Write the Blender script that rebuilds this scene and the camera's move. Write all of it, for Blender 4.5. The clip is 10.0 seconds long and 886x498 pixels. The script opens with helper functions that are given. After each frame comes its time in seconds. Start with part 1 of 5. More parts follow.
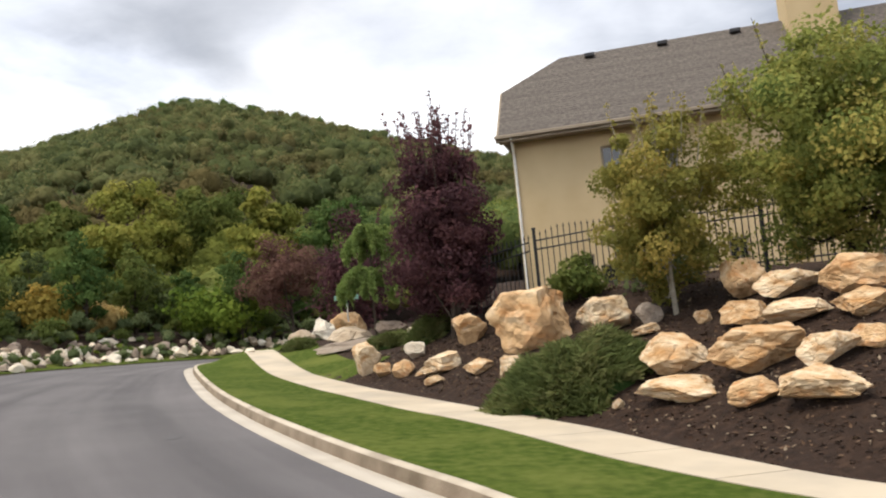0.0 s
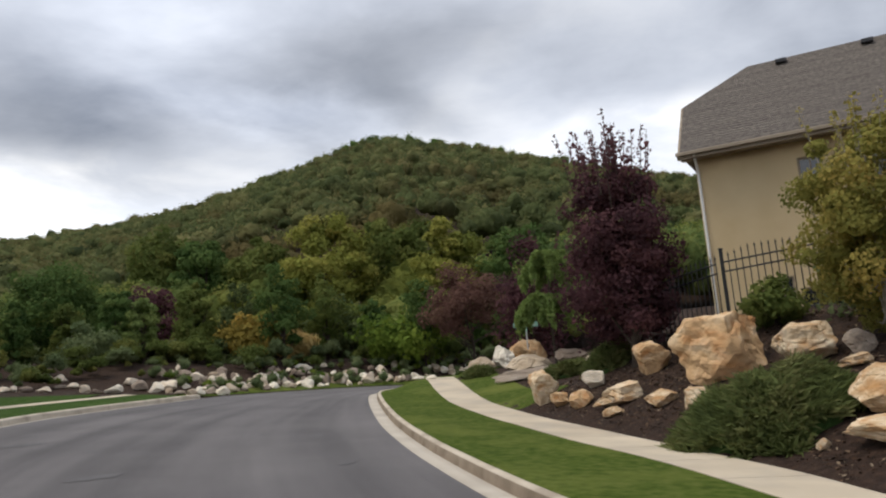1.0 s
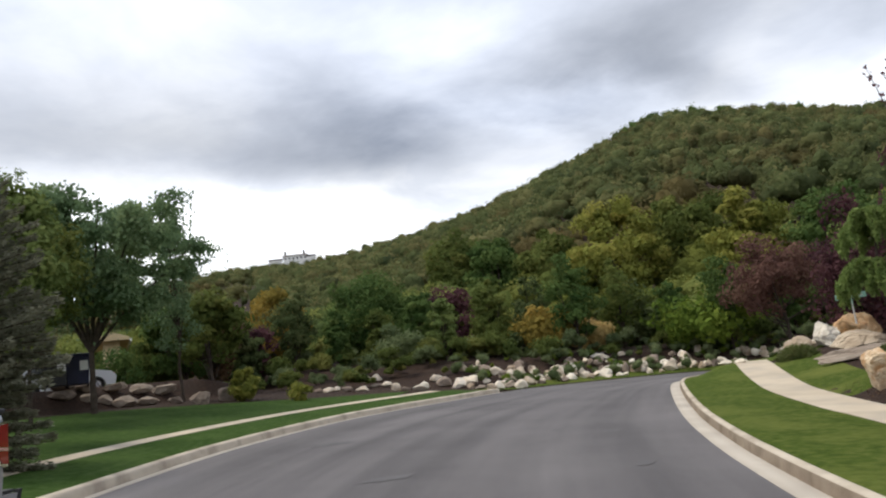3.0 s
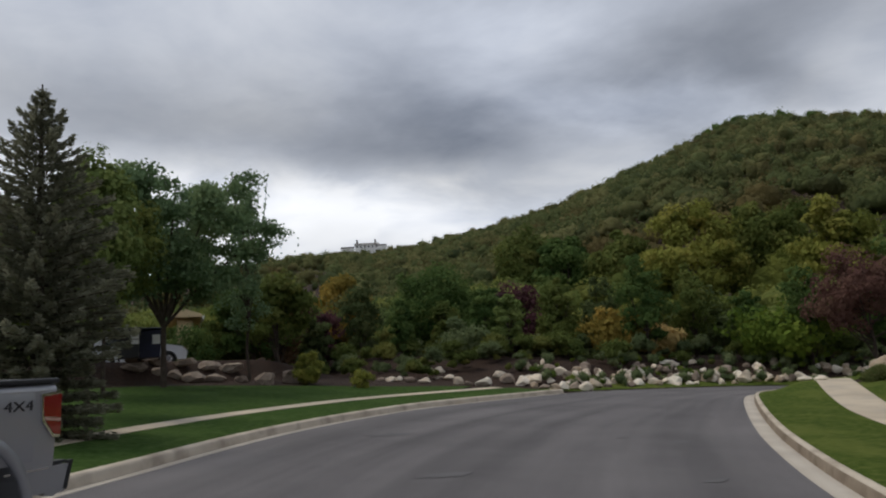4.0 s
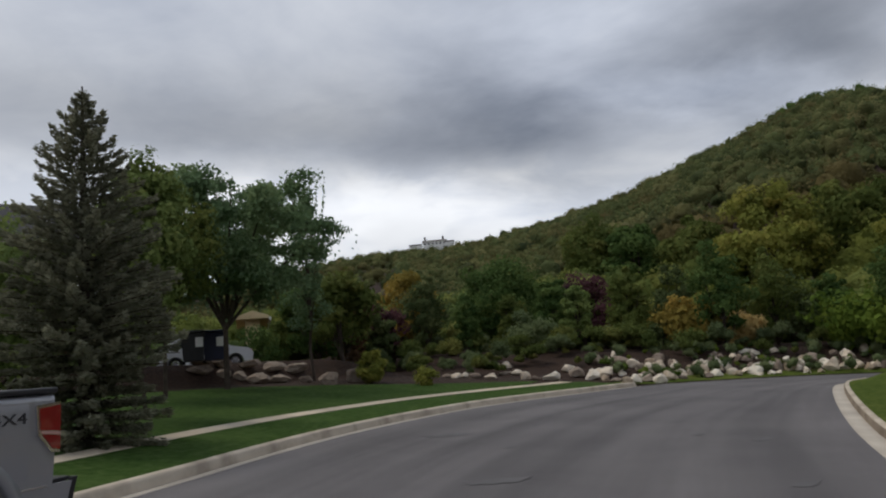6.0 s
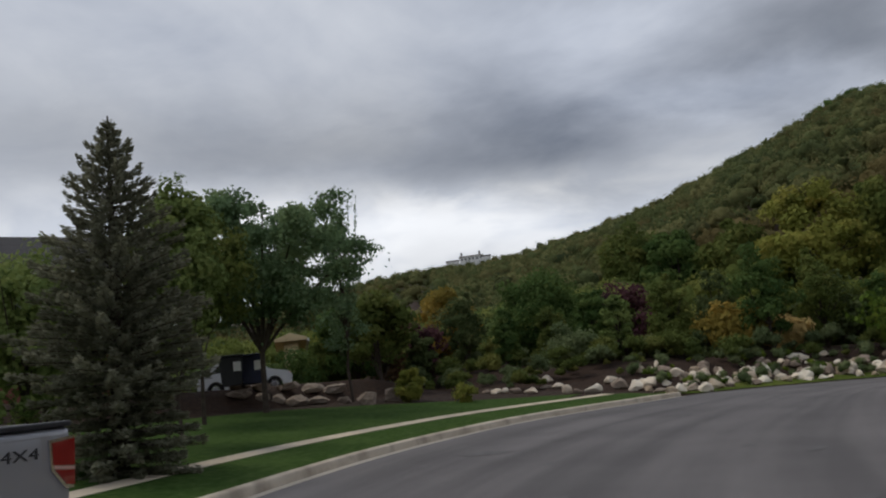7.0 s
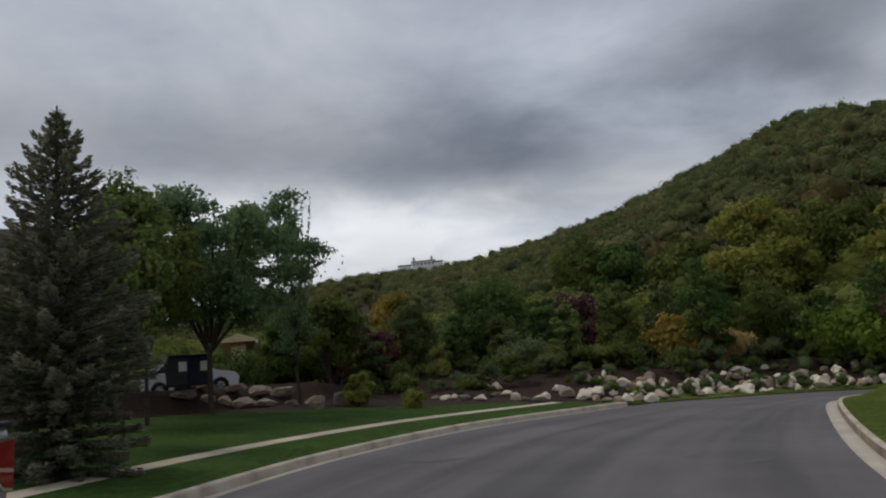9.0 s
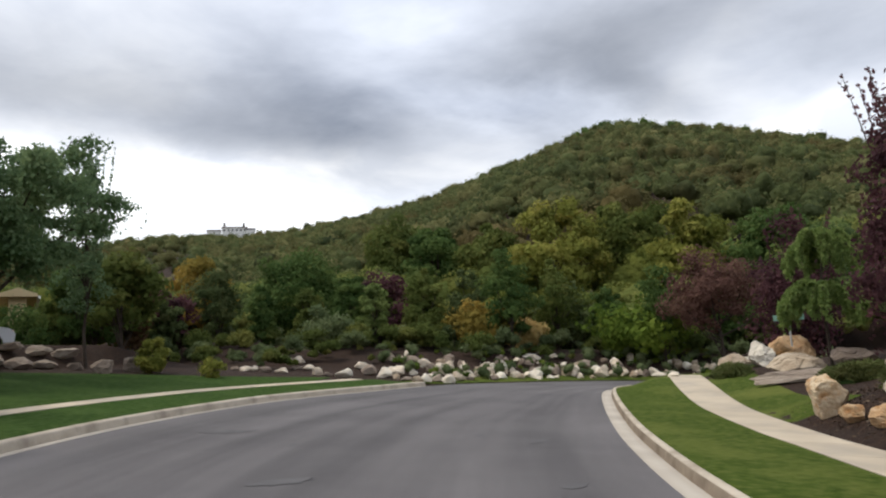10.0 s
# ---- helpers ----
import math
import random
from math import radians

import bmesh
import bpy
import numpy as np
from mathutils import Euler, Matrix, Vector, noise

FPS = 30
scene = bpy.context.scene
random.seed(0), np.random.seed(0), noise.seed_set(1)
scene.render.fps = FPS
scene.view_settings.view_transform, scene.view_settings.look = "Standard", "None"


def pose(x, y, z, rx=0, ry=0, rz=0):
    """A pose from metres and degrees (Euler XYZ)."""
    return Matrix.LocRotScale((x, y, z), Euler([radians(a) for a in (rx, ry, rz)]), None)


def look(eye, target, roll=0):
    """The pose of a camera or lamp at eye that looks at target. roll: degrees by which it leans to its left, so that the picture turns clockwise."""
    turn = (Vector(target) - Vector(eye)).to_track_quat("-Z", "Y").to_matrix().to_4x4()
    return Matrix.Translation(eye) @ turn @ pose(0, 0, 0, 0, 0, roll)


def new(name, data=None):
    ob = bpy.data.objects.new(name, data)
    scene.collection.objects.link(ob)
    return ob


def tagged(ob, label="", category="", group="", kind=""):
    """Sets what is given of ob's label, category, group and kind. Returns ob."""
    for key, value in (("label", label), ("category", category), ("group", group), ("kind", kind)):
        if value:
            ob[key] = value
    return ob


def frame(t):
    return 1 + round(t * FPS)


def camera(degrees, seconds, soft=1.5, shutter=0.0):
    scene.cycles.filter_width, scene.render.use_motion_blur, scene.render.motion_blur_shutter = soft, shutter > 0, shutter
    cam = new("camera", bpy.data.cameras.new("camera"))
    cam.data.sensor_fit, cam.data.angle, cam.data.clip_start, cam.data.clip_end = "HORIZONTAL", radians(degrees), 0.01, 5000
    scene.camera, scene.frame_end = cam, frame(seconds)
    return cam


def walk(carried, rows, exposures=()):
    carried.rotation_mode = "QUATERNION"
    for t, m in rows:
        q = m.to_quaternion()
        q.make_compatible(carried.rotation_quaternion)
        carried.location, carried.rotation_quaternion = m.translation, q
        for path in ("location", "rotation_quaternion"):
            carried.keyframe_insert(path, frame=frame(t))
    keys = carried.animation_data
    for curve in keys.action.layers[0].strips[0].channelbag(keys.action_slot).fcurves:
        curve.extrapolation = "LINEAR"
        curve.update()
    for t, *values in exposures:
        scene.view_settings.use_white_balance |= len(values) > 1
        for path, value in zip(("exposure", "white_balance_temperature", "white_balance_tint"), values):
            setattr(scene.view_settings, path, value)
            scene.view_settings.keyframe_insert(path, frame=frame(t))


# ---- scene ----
cam = camera(59.6, 10.0, 2.1)
PATH = [
    (0.0, pose(-0.074, 0.227, 1.575, 94.74, 5.46, 0.43)),
    (0.5, pose(-0.036, 0.442, 1.539, 97.35, 4.71, 8.06)),
    (1.0, pose(0.100, 0.630, 1.543, 98.05, 5.16, 14.06)),
    (1.5, pose(0.105, 0.856, 1.498, 97.71, 5.82, 15.39)),
    (2.0, pose(-0.044, 1.164, 1.540, 96.93, 3.67, 18.85)),
    (2.5, pose(-0.082, 1.370, 1.529, 97.92, 6.75, 28.61)),
    (3.0, pose(-0.046, 1.599, 1.560, 99.75, 7.73, 36.09)),
    (3.2, pose(-0.034, 1.627, 1.545, 100.07, 7.67, 37.48)),
    (4.3, pose(-0.280, 2.031, 1.584, 100.33, 3.23, 41.48)),
    (4.5, pose(-0.275, 2.117, 1.582, 101.49, 4.25, 42.70)),
    (5.0, pose(-0.269, 2.318, 1.571, 101.79, 4.65, 45.53)),
    (5.5, pose(-0.415, 2.464, 1.567, 100.20, 4.69, 45.88)),
    (5.7, pose(-0.486, 2.542, 1.586, 99.93, 5.04, 45.90)),
    (6.8, pose(-0.651, 2.912, 1.602, 100.57, 6.21, 47.75)),
    (7.0, pose(-0.676, 2.939, 1.607, 101.39, 7.06, 49.24)),
    (7.5, pose(-0.661, 2.907, 1.634, 102.75, 6.71, 48.59)),
    (8.0, pose(-0.662, 2.910, 1.623, 102.60, 6.92, 47.22)),
    (8.5, pose(-0.679, 2.927, 1.622, 101.37, 6.47, 45.85)),
    (9.0, pose(-0.736, 2.917, 1.634, 101.32, 5.94, 45.40)),
    (9.5, pose(-0.717, 2.926, 1.626, 100.21, 4.88, 39.06)),
    (10.0, pose(-0.690, 2.879, 1.623, 98.49, 3.06, 31.02)),
]
walk(cam, PATH, [(0, 0.78, 6800, 10), (0.5, 0.36, 6550, 10), (1.0, 0.14, 6500, 10), (1.5, 0.38, 6450, 10), (2.0, 0.49, 6500, 10), (2.5, 0.78, 6500, 10),
                (3.0, 0.38, 6450, 10), (3.2, 0.2, 6450, 10), (4.4, -0.7, 6350, 10), (5.0, -0.98, 6350, 10), (5.5, -0.6, 6350, 10), (6.8, -0.42, 6350, 10),
                (7.0, -0.52, 6350, 10), (7.5, -0.72, 6350, 10), (8.0, -0.72, 6350, 10), (9.0, -0.7, 6350, 10), (9.5, -0.53, 6400, 10), (10, 0.22, 6450, 10)])

# ---- overcast sky and soft sun ----
world = bpy.data.worlds.new("sky")
scene.world = world
world.use_nodes = True
wn, wl = world.node_tree.nodes, world.node_tree.links
wn.clear()


def wnode(kind, **values):
    n = wn.new(kind)
    for k, v in values.items():
        n.inputs[k].default_value = v
    return n


def wmath(op, a, b=None):
    n = wn.new("ShaderNodeMath")
    n.operation = op
    for i, v in enumerate((a, b)):
        if v is None:
            continue
        if isinstance(v, (int, float)):
            n.inputs[i].default_value = v
        else:
            wl.new(v, n.inputs[i])
    return n.outputs[0]


sky = wn.new("ShaderNodeTexSky")
sky.sky_type, sky.sun_disc = "NISHITA", False
sky.sun_elevation, sky.sun_rotation = radians(63), radians(248)
coord = wn.new("ShaderNodeTexCoord")
split = wn.new("ShaderNodeSeparateXYZ")
wl.new(coord.outputs["Generated"], split.inputs[0])
lift = wmath("ADD", wmath("MAXIMUM", split.outputs["Z"], 0.0), 0.10)
flat = wn.new("ShaderNodeCombineXYZ")
wl.new(wmath("DIVIDE", split.outputs["X"], lift), flat.inputs[0])
wl.new(wmath("DIVIDE", split.outputs["Y"], lift), flat.inputs[1])
big = wnode("ShaderNodeTexNoise", Scale=0.8, Detail=5.0, Roughness=0.48, Distortion=0.5)
wl.new(flat.outputs[0], big.inputs["Vector"])
shade = wn.new("ShaderNodeValToRGB")
shade.color_ramp.elements[0].position, shade.color_ramp.elements[1].position = 0.36, 0.66
shade.color_ramp.elements[0].color = (0.30, 0.33, 0.395, 1)
shade.color_ramp.elements[1].color = (0.86, 0.88, 0.92, 1)
mid = shade.color_ramp.elements.new(0.52)
mid.color = (0.575, 0.61, 0.685, 1)
fine = wnode("ShaderNodeTexNoise", Scale=2.6, Detail=5.0, Roughness=0.6, Distortion=0.3)
wl.new(flat.outputs[0], fine.inputs["Vector"])
wl.new(wmath("ADD", wmath("MULTIPLY", big.outputs["Fac"], 0.82), wmath("MULTIPLY", fine.outputs["Fac"], 0.18)), shade.inputs["Fac"])
soft = wnode("ShaderNodeTexNoise", Scale=2.2, Detail=3.0)
wl.new(coord.outputs["Generated"], soft.inputs["Vector"])
height = wmath("ADD", split.outputs["Z"], wmath("MULTIPLY", wmath("SUBTRACT", soft.outputs["Fac"], 0.5), 0.17))
glow = wn.new("ShaderNodeMapRange")
glow.interpolation_type = "SMOOTHSTEP"
glow.inputs["From Min"].default_value, glow.inputs["From Max"].default_value = 0.305, 0.25
glow.inputs["To Min"].default_value, glow.inputs["To Max"].default_value = 0.0, 0.8
wl.new(height, glow.inputs["Value"])
haze = wn.new("ShaderNodeMix")
haze.data_type = "RGBA"
wl.new(glow.outputs[0], haze.inputs["Factor"])
wl.new(shade.outputs["Color"], haze.inputs["A"])
rift = wn.new("ShaderNodeValToRGB")
rift.color_ramp.elements[0].position, rift.color_ramp.elements[1].position = 0.42, 0.62
rift.color_ramp.elements[0].color = (0.74, 0.77, 0.83, 1)
rift.color_ramp.elements[1].color = (1.05, 1.05, 1.05, 1)
puff = wnode("ShaderNodeTexNoise", Scale=5.5, Detail=5.0, Roughness=0.55, Distortion=0.4)
squash = wn.new("ShaderNodeVectorMath")
squash.operation = "MULTIPLY"
squash.inputs[1].default_value = (1.0, 1.0, 2.2)
wl.new(coord.outputs["Generated"], squash.inputs[0])
wl.new(squash.outputs[0], puff.inputs["Vector"])
wl.new(puff.outputs["Fac"], rift.inputs["Fac"])
wl.new(rift.outputs["Color"], haze.inputs["B"])
cover = wnode("ShaderNodeBackground", Strength=1.2)
rise = wnode("ShaderNodeMapRange")
rise.interpolation_type = "SMOOTHSTEP"
rise.inputs["From Min"].default_value, rise.inputs["From Max"].default_value = 0.24, 0.32
wl.new(height, rise.inputs["Value"])
fall = wnode("ShaderNodeMapRange")
fall.interpolation_type = "SMOOTHSTEP"
fall.inputs["From Min"].default_value, fall.inputs["From Max"].default_value = 0.50, 0.34
wl.new(height, fall.inputs["Value"])
dim = wmath("SUBTRACT", 1.0, wmath("MULTIPLY", wmath("MULTIPLY", rise.outputs[0], fall.outputs[0]), 0.16))
# single clouds and rifts: bearing, height, half width and half depth (radians), slant, strength
CLOUDS = [(52, 18.8, 0.50, 0.050, 0.17, -0.30), (50, 13.4, 0.40, 0.045, 0.10, 0.24), (27, 19.3, 0.14, 0.032, 0.25, 0.50), (33, 24.5, 0.14, 0.055, 0.1, 0.30),
          (15, 23.0, 0.20, 0.050, -0.1, -0.32), (15, 18.8, 0.07, 0.04, 0.5, -0.24), (3, 17.5, 0.16, 0.035, 0.0, 0.08)]
drift = wnode("ShaderNodeTexNoise", Scale=4.0, Detail=6.0, Roughness=0.6)
wl.new(squash.outputs[0], drift.inputs["Vector"])
push = wn.new("ShaderNodeVectorMath")
push.operation = "MULTIPLY_ADD"
wl.new(drift.outputs["Color"], push.inputs[0])
push.inputs[1].default_value, push.inputs[2].default_value = (0.16, 0.16, 0.11), (-0.08, -0.08, -0.055)
warped = wn.new("ShaderNodeVectorMath")
wl.new(coord.outputs["Generated"], warped.inputs[0])
wl.new(push.outputs[0], warped.inputs[1])


def along_way(v):
    n = wn.new("ShaderNodeVectorMath")
    n.operation = "DOT_PRODUCT"
    wl.new(warped.outputs[0], n.inputs[0])
    n.inputs[1].default_value = v
    return n.outputs["Value"]


for c_az, c_el, c_wide, c_deep, c_slant, c_gain in CLOUDS:
    ca, ce_ = radians(c_az), radians(c_el)
    ahead = Vector((-math.sin(ca) * math.cos(ce_), math.cos(ca) * math.cos(ce_), math.sin(ce_)))
    leftward = Vector((-math.cos(ca), -math.sin(ca), 0))
    upward = leftward.cross(ahead) * (-1 if leftward.cross(ahead).z < 0 else 1)
    front = wmath("GREATER_THAN", along_way(ahead), 0.2)
    across_ = wmath("POWER", wmath("ABSOLUTE", wmath("DIVIDE", along_way(leftward), c_wide)), 2.0)
    deep_ = wmath("POWER", wmath("ABSOLUTE", wmath("DIVIDE", along_way(upward - leftward * c_slant), c_deep)), 2.0)
    lobe = wmath("EXPONENT", wmath("MULTIPLY", wmath("ADD", across_, deep_), -1.0))
    dim = wmath("MULTIPLY", dim, wmath("ADD", 1.0, wmath("MULTIPLY", wmath("MULTIPLY", lobe, front), c_gain)))
tint = wn.new("ShaderNodeVectorMath")
tint.operation = "SCALE"
wl.new(haze.outputs["Result"], tint.inputs[0])
wl.new(dim, tint.inputs["Scale"])
wl.new(tint.outputs[0], cover.inputs["Color"])
clear = wnode("ShaderNodeBackground", Strength=0.1)
wl.new(sky.outputs[0], clear.inputs["Color"])
both = wnode("ShaderNodeMixShader", Fac=0.93)
wl.new(clear.outputs[0], both.inputs[1])
wl.new(cover.outputs[0], both.inputs[2])
out = wn.new("ShaderNodeOutputWorld")
wl.new(both.outputs[0], out.inputs["Surface"])

sun = new("sun", bpy.data.lights.new("sun", "SUN"))
sun.data.energy, sun.data.angle, sun.data.color = 1.7, radians(24), (1.0, 0.91, 0.77)
sun.matrix_world = look((-45, -18, 95), (0, 0, 0))


# ---- lie of the land ----
SLOPE_X, SLOPE_Y = 0.0713, 0.0088
KERB_R = [(9, -12), (4.6, -3), (2.1, 2.6), (0.22, 6.48), (-0.55, 7.82), (-1.29, 9.09), (-2.34, 11.04), (-3.55, 13.46), (-5.22, 17.19),
          (-7.39, 22.69), (-9.15, 27.6), (-9.5, 29.6), (-9.0, 31.4), (-7.2, 32.7), (-3, 33.4), (14, 34)]
KERB_L = [(2, -16), (-3.2, -6), (-7.5, 1.95), (-9.34, 4.92), (-10.62, 7.12), (-11.93, 9.31), (-12.92, 11.15), (-13.84, 13.23), (-14.68, 15.53),
          (-15.4, 18), (-15.85, 21), (-16.1, 24), (-16.3, 26.5), (-16.0, 29), (-15.0, 31.8), (-13.4, 34.8), (-11.2, 37.2), (-7, 39.6),
          (0, 41.2), (14, 42)]
WALK_NEAR = [(11, -9), (6.6, 0), (4.3, 3.2), (2.95, 5.6), (2.23, 6.6), (1.55, 7.7), (1.1, 8.65), (0.55, 9.95), (-0.15, 11.35), (-1.05, 12.85),
             (-2.35, 15.45), (-3.1, 16.95), (-4.7, 20.7), (-6.75, 26.2), (-8.4, 31.2)]
WALK_FAR = [(12.2, -8), (7.9, 0.9), (5.4, 3.8), (3.95, 5.9), (3.1, 6.8), (2.6, 7.75), (2.15, 8.7), (1.65, 10.0), (0.85, 11.5), (-0.1, 13.3),
            (-1.3, 15.6), (-2.0, 16.95), (-3.6, 20.7), (-5.6, 26.2), (-7.3, 31.2)]
SKYLINE = [(-180, 4), (-60, 6), (-30, 8), (-5, 10.8), (-3, 11.2), (2.7, 12.8), (5.6, 13.6), (8.6, 14.4), (10.9, 15.0), (13.3, 15.5),
           (15.7, 15.9), (17.8, 16.05), (19.6, 15.6), (21.3, 15.05), (25, 13.9), (28, 12.95), (30, 12.25), (32.4, 11.5), (36, 10.75),
           (40, 10.1), (42.5, 9.7), (45, 9.5), (50, 9.5), (53, 9.15), (60, 8), (80, 7), (120, 5), (180, 4)]


def smooth(points, step=0.35):
    """A rounded line through the points, evenly spaced."""
    p = np.array(points, float)
    p = np.vstack([2 * p[0] - p[1], p, 2 * p[-1] - p[-2]])
    out = []
    for a, b, c, d in zip(p[:-3], p[1:-2], p[2:-1], p[3:]):
        for t in np.linspace(0, 1, 12, endpoint=False):
            out.append(0.5 * (2 * b + (c - a) * t + (2 * a - 5 * b + 4 * c - d) * t * t + (3 * b - a - 3 * c + d) * t ** 3))
    out = np.array(out + [p[-2]])
    s = np.r_[0, np.cumsum(np.hypot(*np.diff(out, axis=0).T))]
    n = max(3, int(s[-1] / step))
    return np.column_stack([np.interp(np.linspace(0, s[-1], n), s, out[:, i]) for i in (0, 1)])


def side(line, x, y):
    """Distance from the line, positive on its right."""
    q = np.column_stack([np.ravel(x), np.ravel(y)])
    best, sign = np.full(len(q), 1e9), np.ones(len(q))
    for a, b in zip(line[:-1:2], line[2::2]):
        d = b - a
        k = np.clip((q - a) @ d / (d @ d), 0, 1)
        e = q - a - k[:, None] * d
        r = np.hypot(e[:, 0], e[:, 1])
        m = r < best
        best[m], sign[m] = r[m], np.sign(d[1] * e[m, 0] - d[0] * e[m, 1])
    return (best * np.where(sign == 0, 1, sign)).reshape(np.shape(x))


def ramp(v, a, b):
    t = np.clip((v - a) / (b - a), 0, 1)
    return t * t * (3 - 2 * t)


KR, KL, WN, WF = smooth(KERB_R), smooth(KERB_L), smooth(WALK_NEAR), smooth(WALK_FAR)


def plane(x, y):
    r = np.hypot(x, y)
    return (-SLOPE_X * x - SLOPE_Y * y) / (1 + (r / 75) ** 4)


def land(x, y):
    """Height of the soil at x, y."""
    x, y = np.asarray(x, float), np.asarray(y, float)
    right, left, bank = side(KR, x, y), -side(KL, x, y), side(WF, x, y)
    z = plane(x, y) + 0.14 * ramp(right, -0.05, 0.02) + 0.14 * ramp(left, -0.05, 0.02) * ramp(-y, -28.5, -26)
    z = z + 0.42 * ramp(y, 21, 31) * ramp(right, 0.2, 1.6) * ramp(-y, -75, -50)
    rise = 0.46 * np.clip(bank - 0.15, 0, 4.2) + 0.10 * np.clip(bank - 4.2, 0, 8)
    z = z + rise * (1 - 0.62 * ramp(y, 18.5, 24) * ramp(-x, -1.5, 2)) * np.where(right > 0, 1, 0) * ramp(-y, -60, -36)
    z = z + 0.045 * np.clip(left - 0.5, 0, 9)  + 0.95 * ramp(left, 0.3, 6) * ramp(y, 27, 33)
    r = np.hypot(x, y)
    terrace = ramp(left, 10.5, 11.9) * ramp(-y, -27, -22) * ramp(-r, -50, -44) * ramp(y, -2, 3)
    z = z * (1 - terrace) + 3.1 * terrace
    az = np.degrees(np.arctan2(-x, y))
    a, e = np.array(SKYLINE).T
    el = np.interp(az, a, e)
    far = 330 + 200 * ramp(az, 32, 46)
    top = 1.6 + far * np.tan(np.radians(el))
    s = (r - 60) / (far - 60)
    z = z + np.where(s > 0, (top - 2.5) * np.clip(s, 0, 1) ** 0.95, 0) - 0.25 * np.clip(r - far, 0, 2000)
    return z
# ---- end of the land ----


# ---- materials ----
def material(name, stops, scale=4.0, rough=0.85, bump=0.0, bump_scale=40.0, random_mix=0.0, spread=1.0, metal=0.0, leaf=0.0, detail=6.0,
             pieces=False, stain=None, clear=0.0, toned=0.0, streaks=None, bump_depth=0.03):
    """A surface whose colour runs through stops by noise at two sizes (and by piece), with fine relief."""
    m = bpy.data.materials.new(name)
    m.use_nodes = True
    n, l = m.node_tree.nodes, m.node_tree.links
    b = n["Principled BSDF"]
    b.inputs["Roughness"].default_value, b.inputs["Metallic"].default_value = rough, metal
    b.inputs["Coat Weight"].default_value = clear
    b.inputs["Specular IOR Level"].default_value = 0.3 if rough > 0.6 else 0.5
    c = n.new("ShaderNodeTexCoord")
    t1 = n.new("ShaderNodeTexNoise")
    t1.inputs["Scale"].default_value, t1.inputs["Detail"].default_value = scale, detail
    l.new(c.outputs["Object"], t1.inputs["Vector"])
    value = t1.outputs["Fac"]
    if random_mix > 0:
        if pieces:
            source = n.new("ShaderNodeObjectInfo").outputs["Random"]
        else:
            source = n.new("ShaderNodeNewGeometry").outputs["Random Per Island"]
        mx = n.new("ShaderNodeMix")
        mx.inputs["Factor"].default_value = random_mix
        l.new(value, mx.inputs["A"])
        l.new(source, mx.inputs["B"])
        value = mx.outputs["Result"]
    if toned > 0:
        at = n.new("ShaderNodeAttribute")
        at.attribute_name = "tone"
        mx = n.new("ShaderNodeMix")
        mx.inputs["Factor"].default_value = toned
        l.new(value, mx.inputs["A"])
        l.new(at.outputs["Fac"], mx.inputs["B"])
        value = mx.outputs["Result"]
    r = n.new("ShaderNodeValToRGB")
    lo, hi = 0.5 - 0.28 * spread, 0.5 + 0.28 * spread
    e = r.color_ramp.elements
    for i, col in enumerate(stops):
        pos = lo + (hi - lo) * i / max(1, len(stops) - 1)
        k = e[i] if i < 2 else e.new(pos)
        k.position = pos
        k.color = (*col, 1)
    if len(stops) > 2:
        for i, k in enumerate(sorted(e, key=lambda q: q.position)):
            k.color = (*stops[i], 1)
    l.new(value, r.inputs["Fac"])
    colour = r.outputs["Color"]
    if stain:
        size, tone, amount = stain
        t2 = n.new("ShaderNodeTexNoise")
        t2.inputs["Scale"].default_value, t2.inputs["Detail"].default_value = size, 4
        l.new(c.outputs["Object"], t2.inputs["Vector"])
        mr = n.new("ShaderNodeMapRange")
        mr.inputs["From Min"].default_value, mr.inputs["From Max"].default_value = 0.48, 0.68
        mr.inputs["To Max"].default_value = amount
        l.new(t2.outputs["Fac"], mr.inputs["Value"])
        mx = n.new("ShaderNodeMix")
        mx.data_type = "RGBA"
        l.new(mr.outputs[0], mx.inputs["Factor"])
        l.new(colour, mx.inputs["A"])
        mx.inputs["B"].default_value = (*tone, 1)
        colour = mx.outputs["Result"]
    if streaks:
        at = n.new("ShaderNodeAttribute")
        at.attribute_name = "lane"
        mp = n.new("ShaderNodeMapping")
        mp.inputs["Scale"].default_value = (1.1, 0.045, 1)
        l.new(at.outputs["Vector"], mp.inputs["Vector"])
        t4 = n.new("ShaderNodeTexNoise")
        t4.inputs["Scale"].default_value, t4.inputs["Detail"].default_value = 1.0, 5
        l.new(mp.outputs[0], t4.inputs["Vector"])
        mr = n.new("ShaderNodeMapRange")
        mr.inputs["From Min"].default_value, mr.inputs["From Max"].default_value = 0.36, 0.66
        l.new(t4.outputs["Fac"], mr.inputs["Value"])
        mx = n.new("ShaderNodeMix")
        mx.data_type, mx.blend_type = "RGBA", "MULTIPLY"
        mx.inputs["Factor"].default_value = 1.0
        r2 = n.new("ShaderNodeValToRGB")
        r2.color_ramp.elements[0].color, r2.color_ramp.elements[1].color = (*streaks[0], 1), (*streaks[1], 1)
        l.new(mr.outputs[0], r2.inputs["Fac"])
        l.new(colour, mx.inputs["A"])
        l.new(r2.outputs["Color"], mx.inputs["B"])
        colour = mx.outputs["Result"]
    l.new(colour, b.inputs["Base Color"])
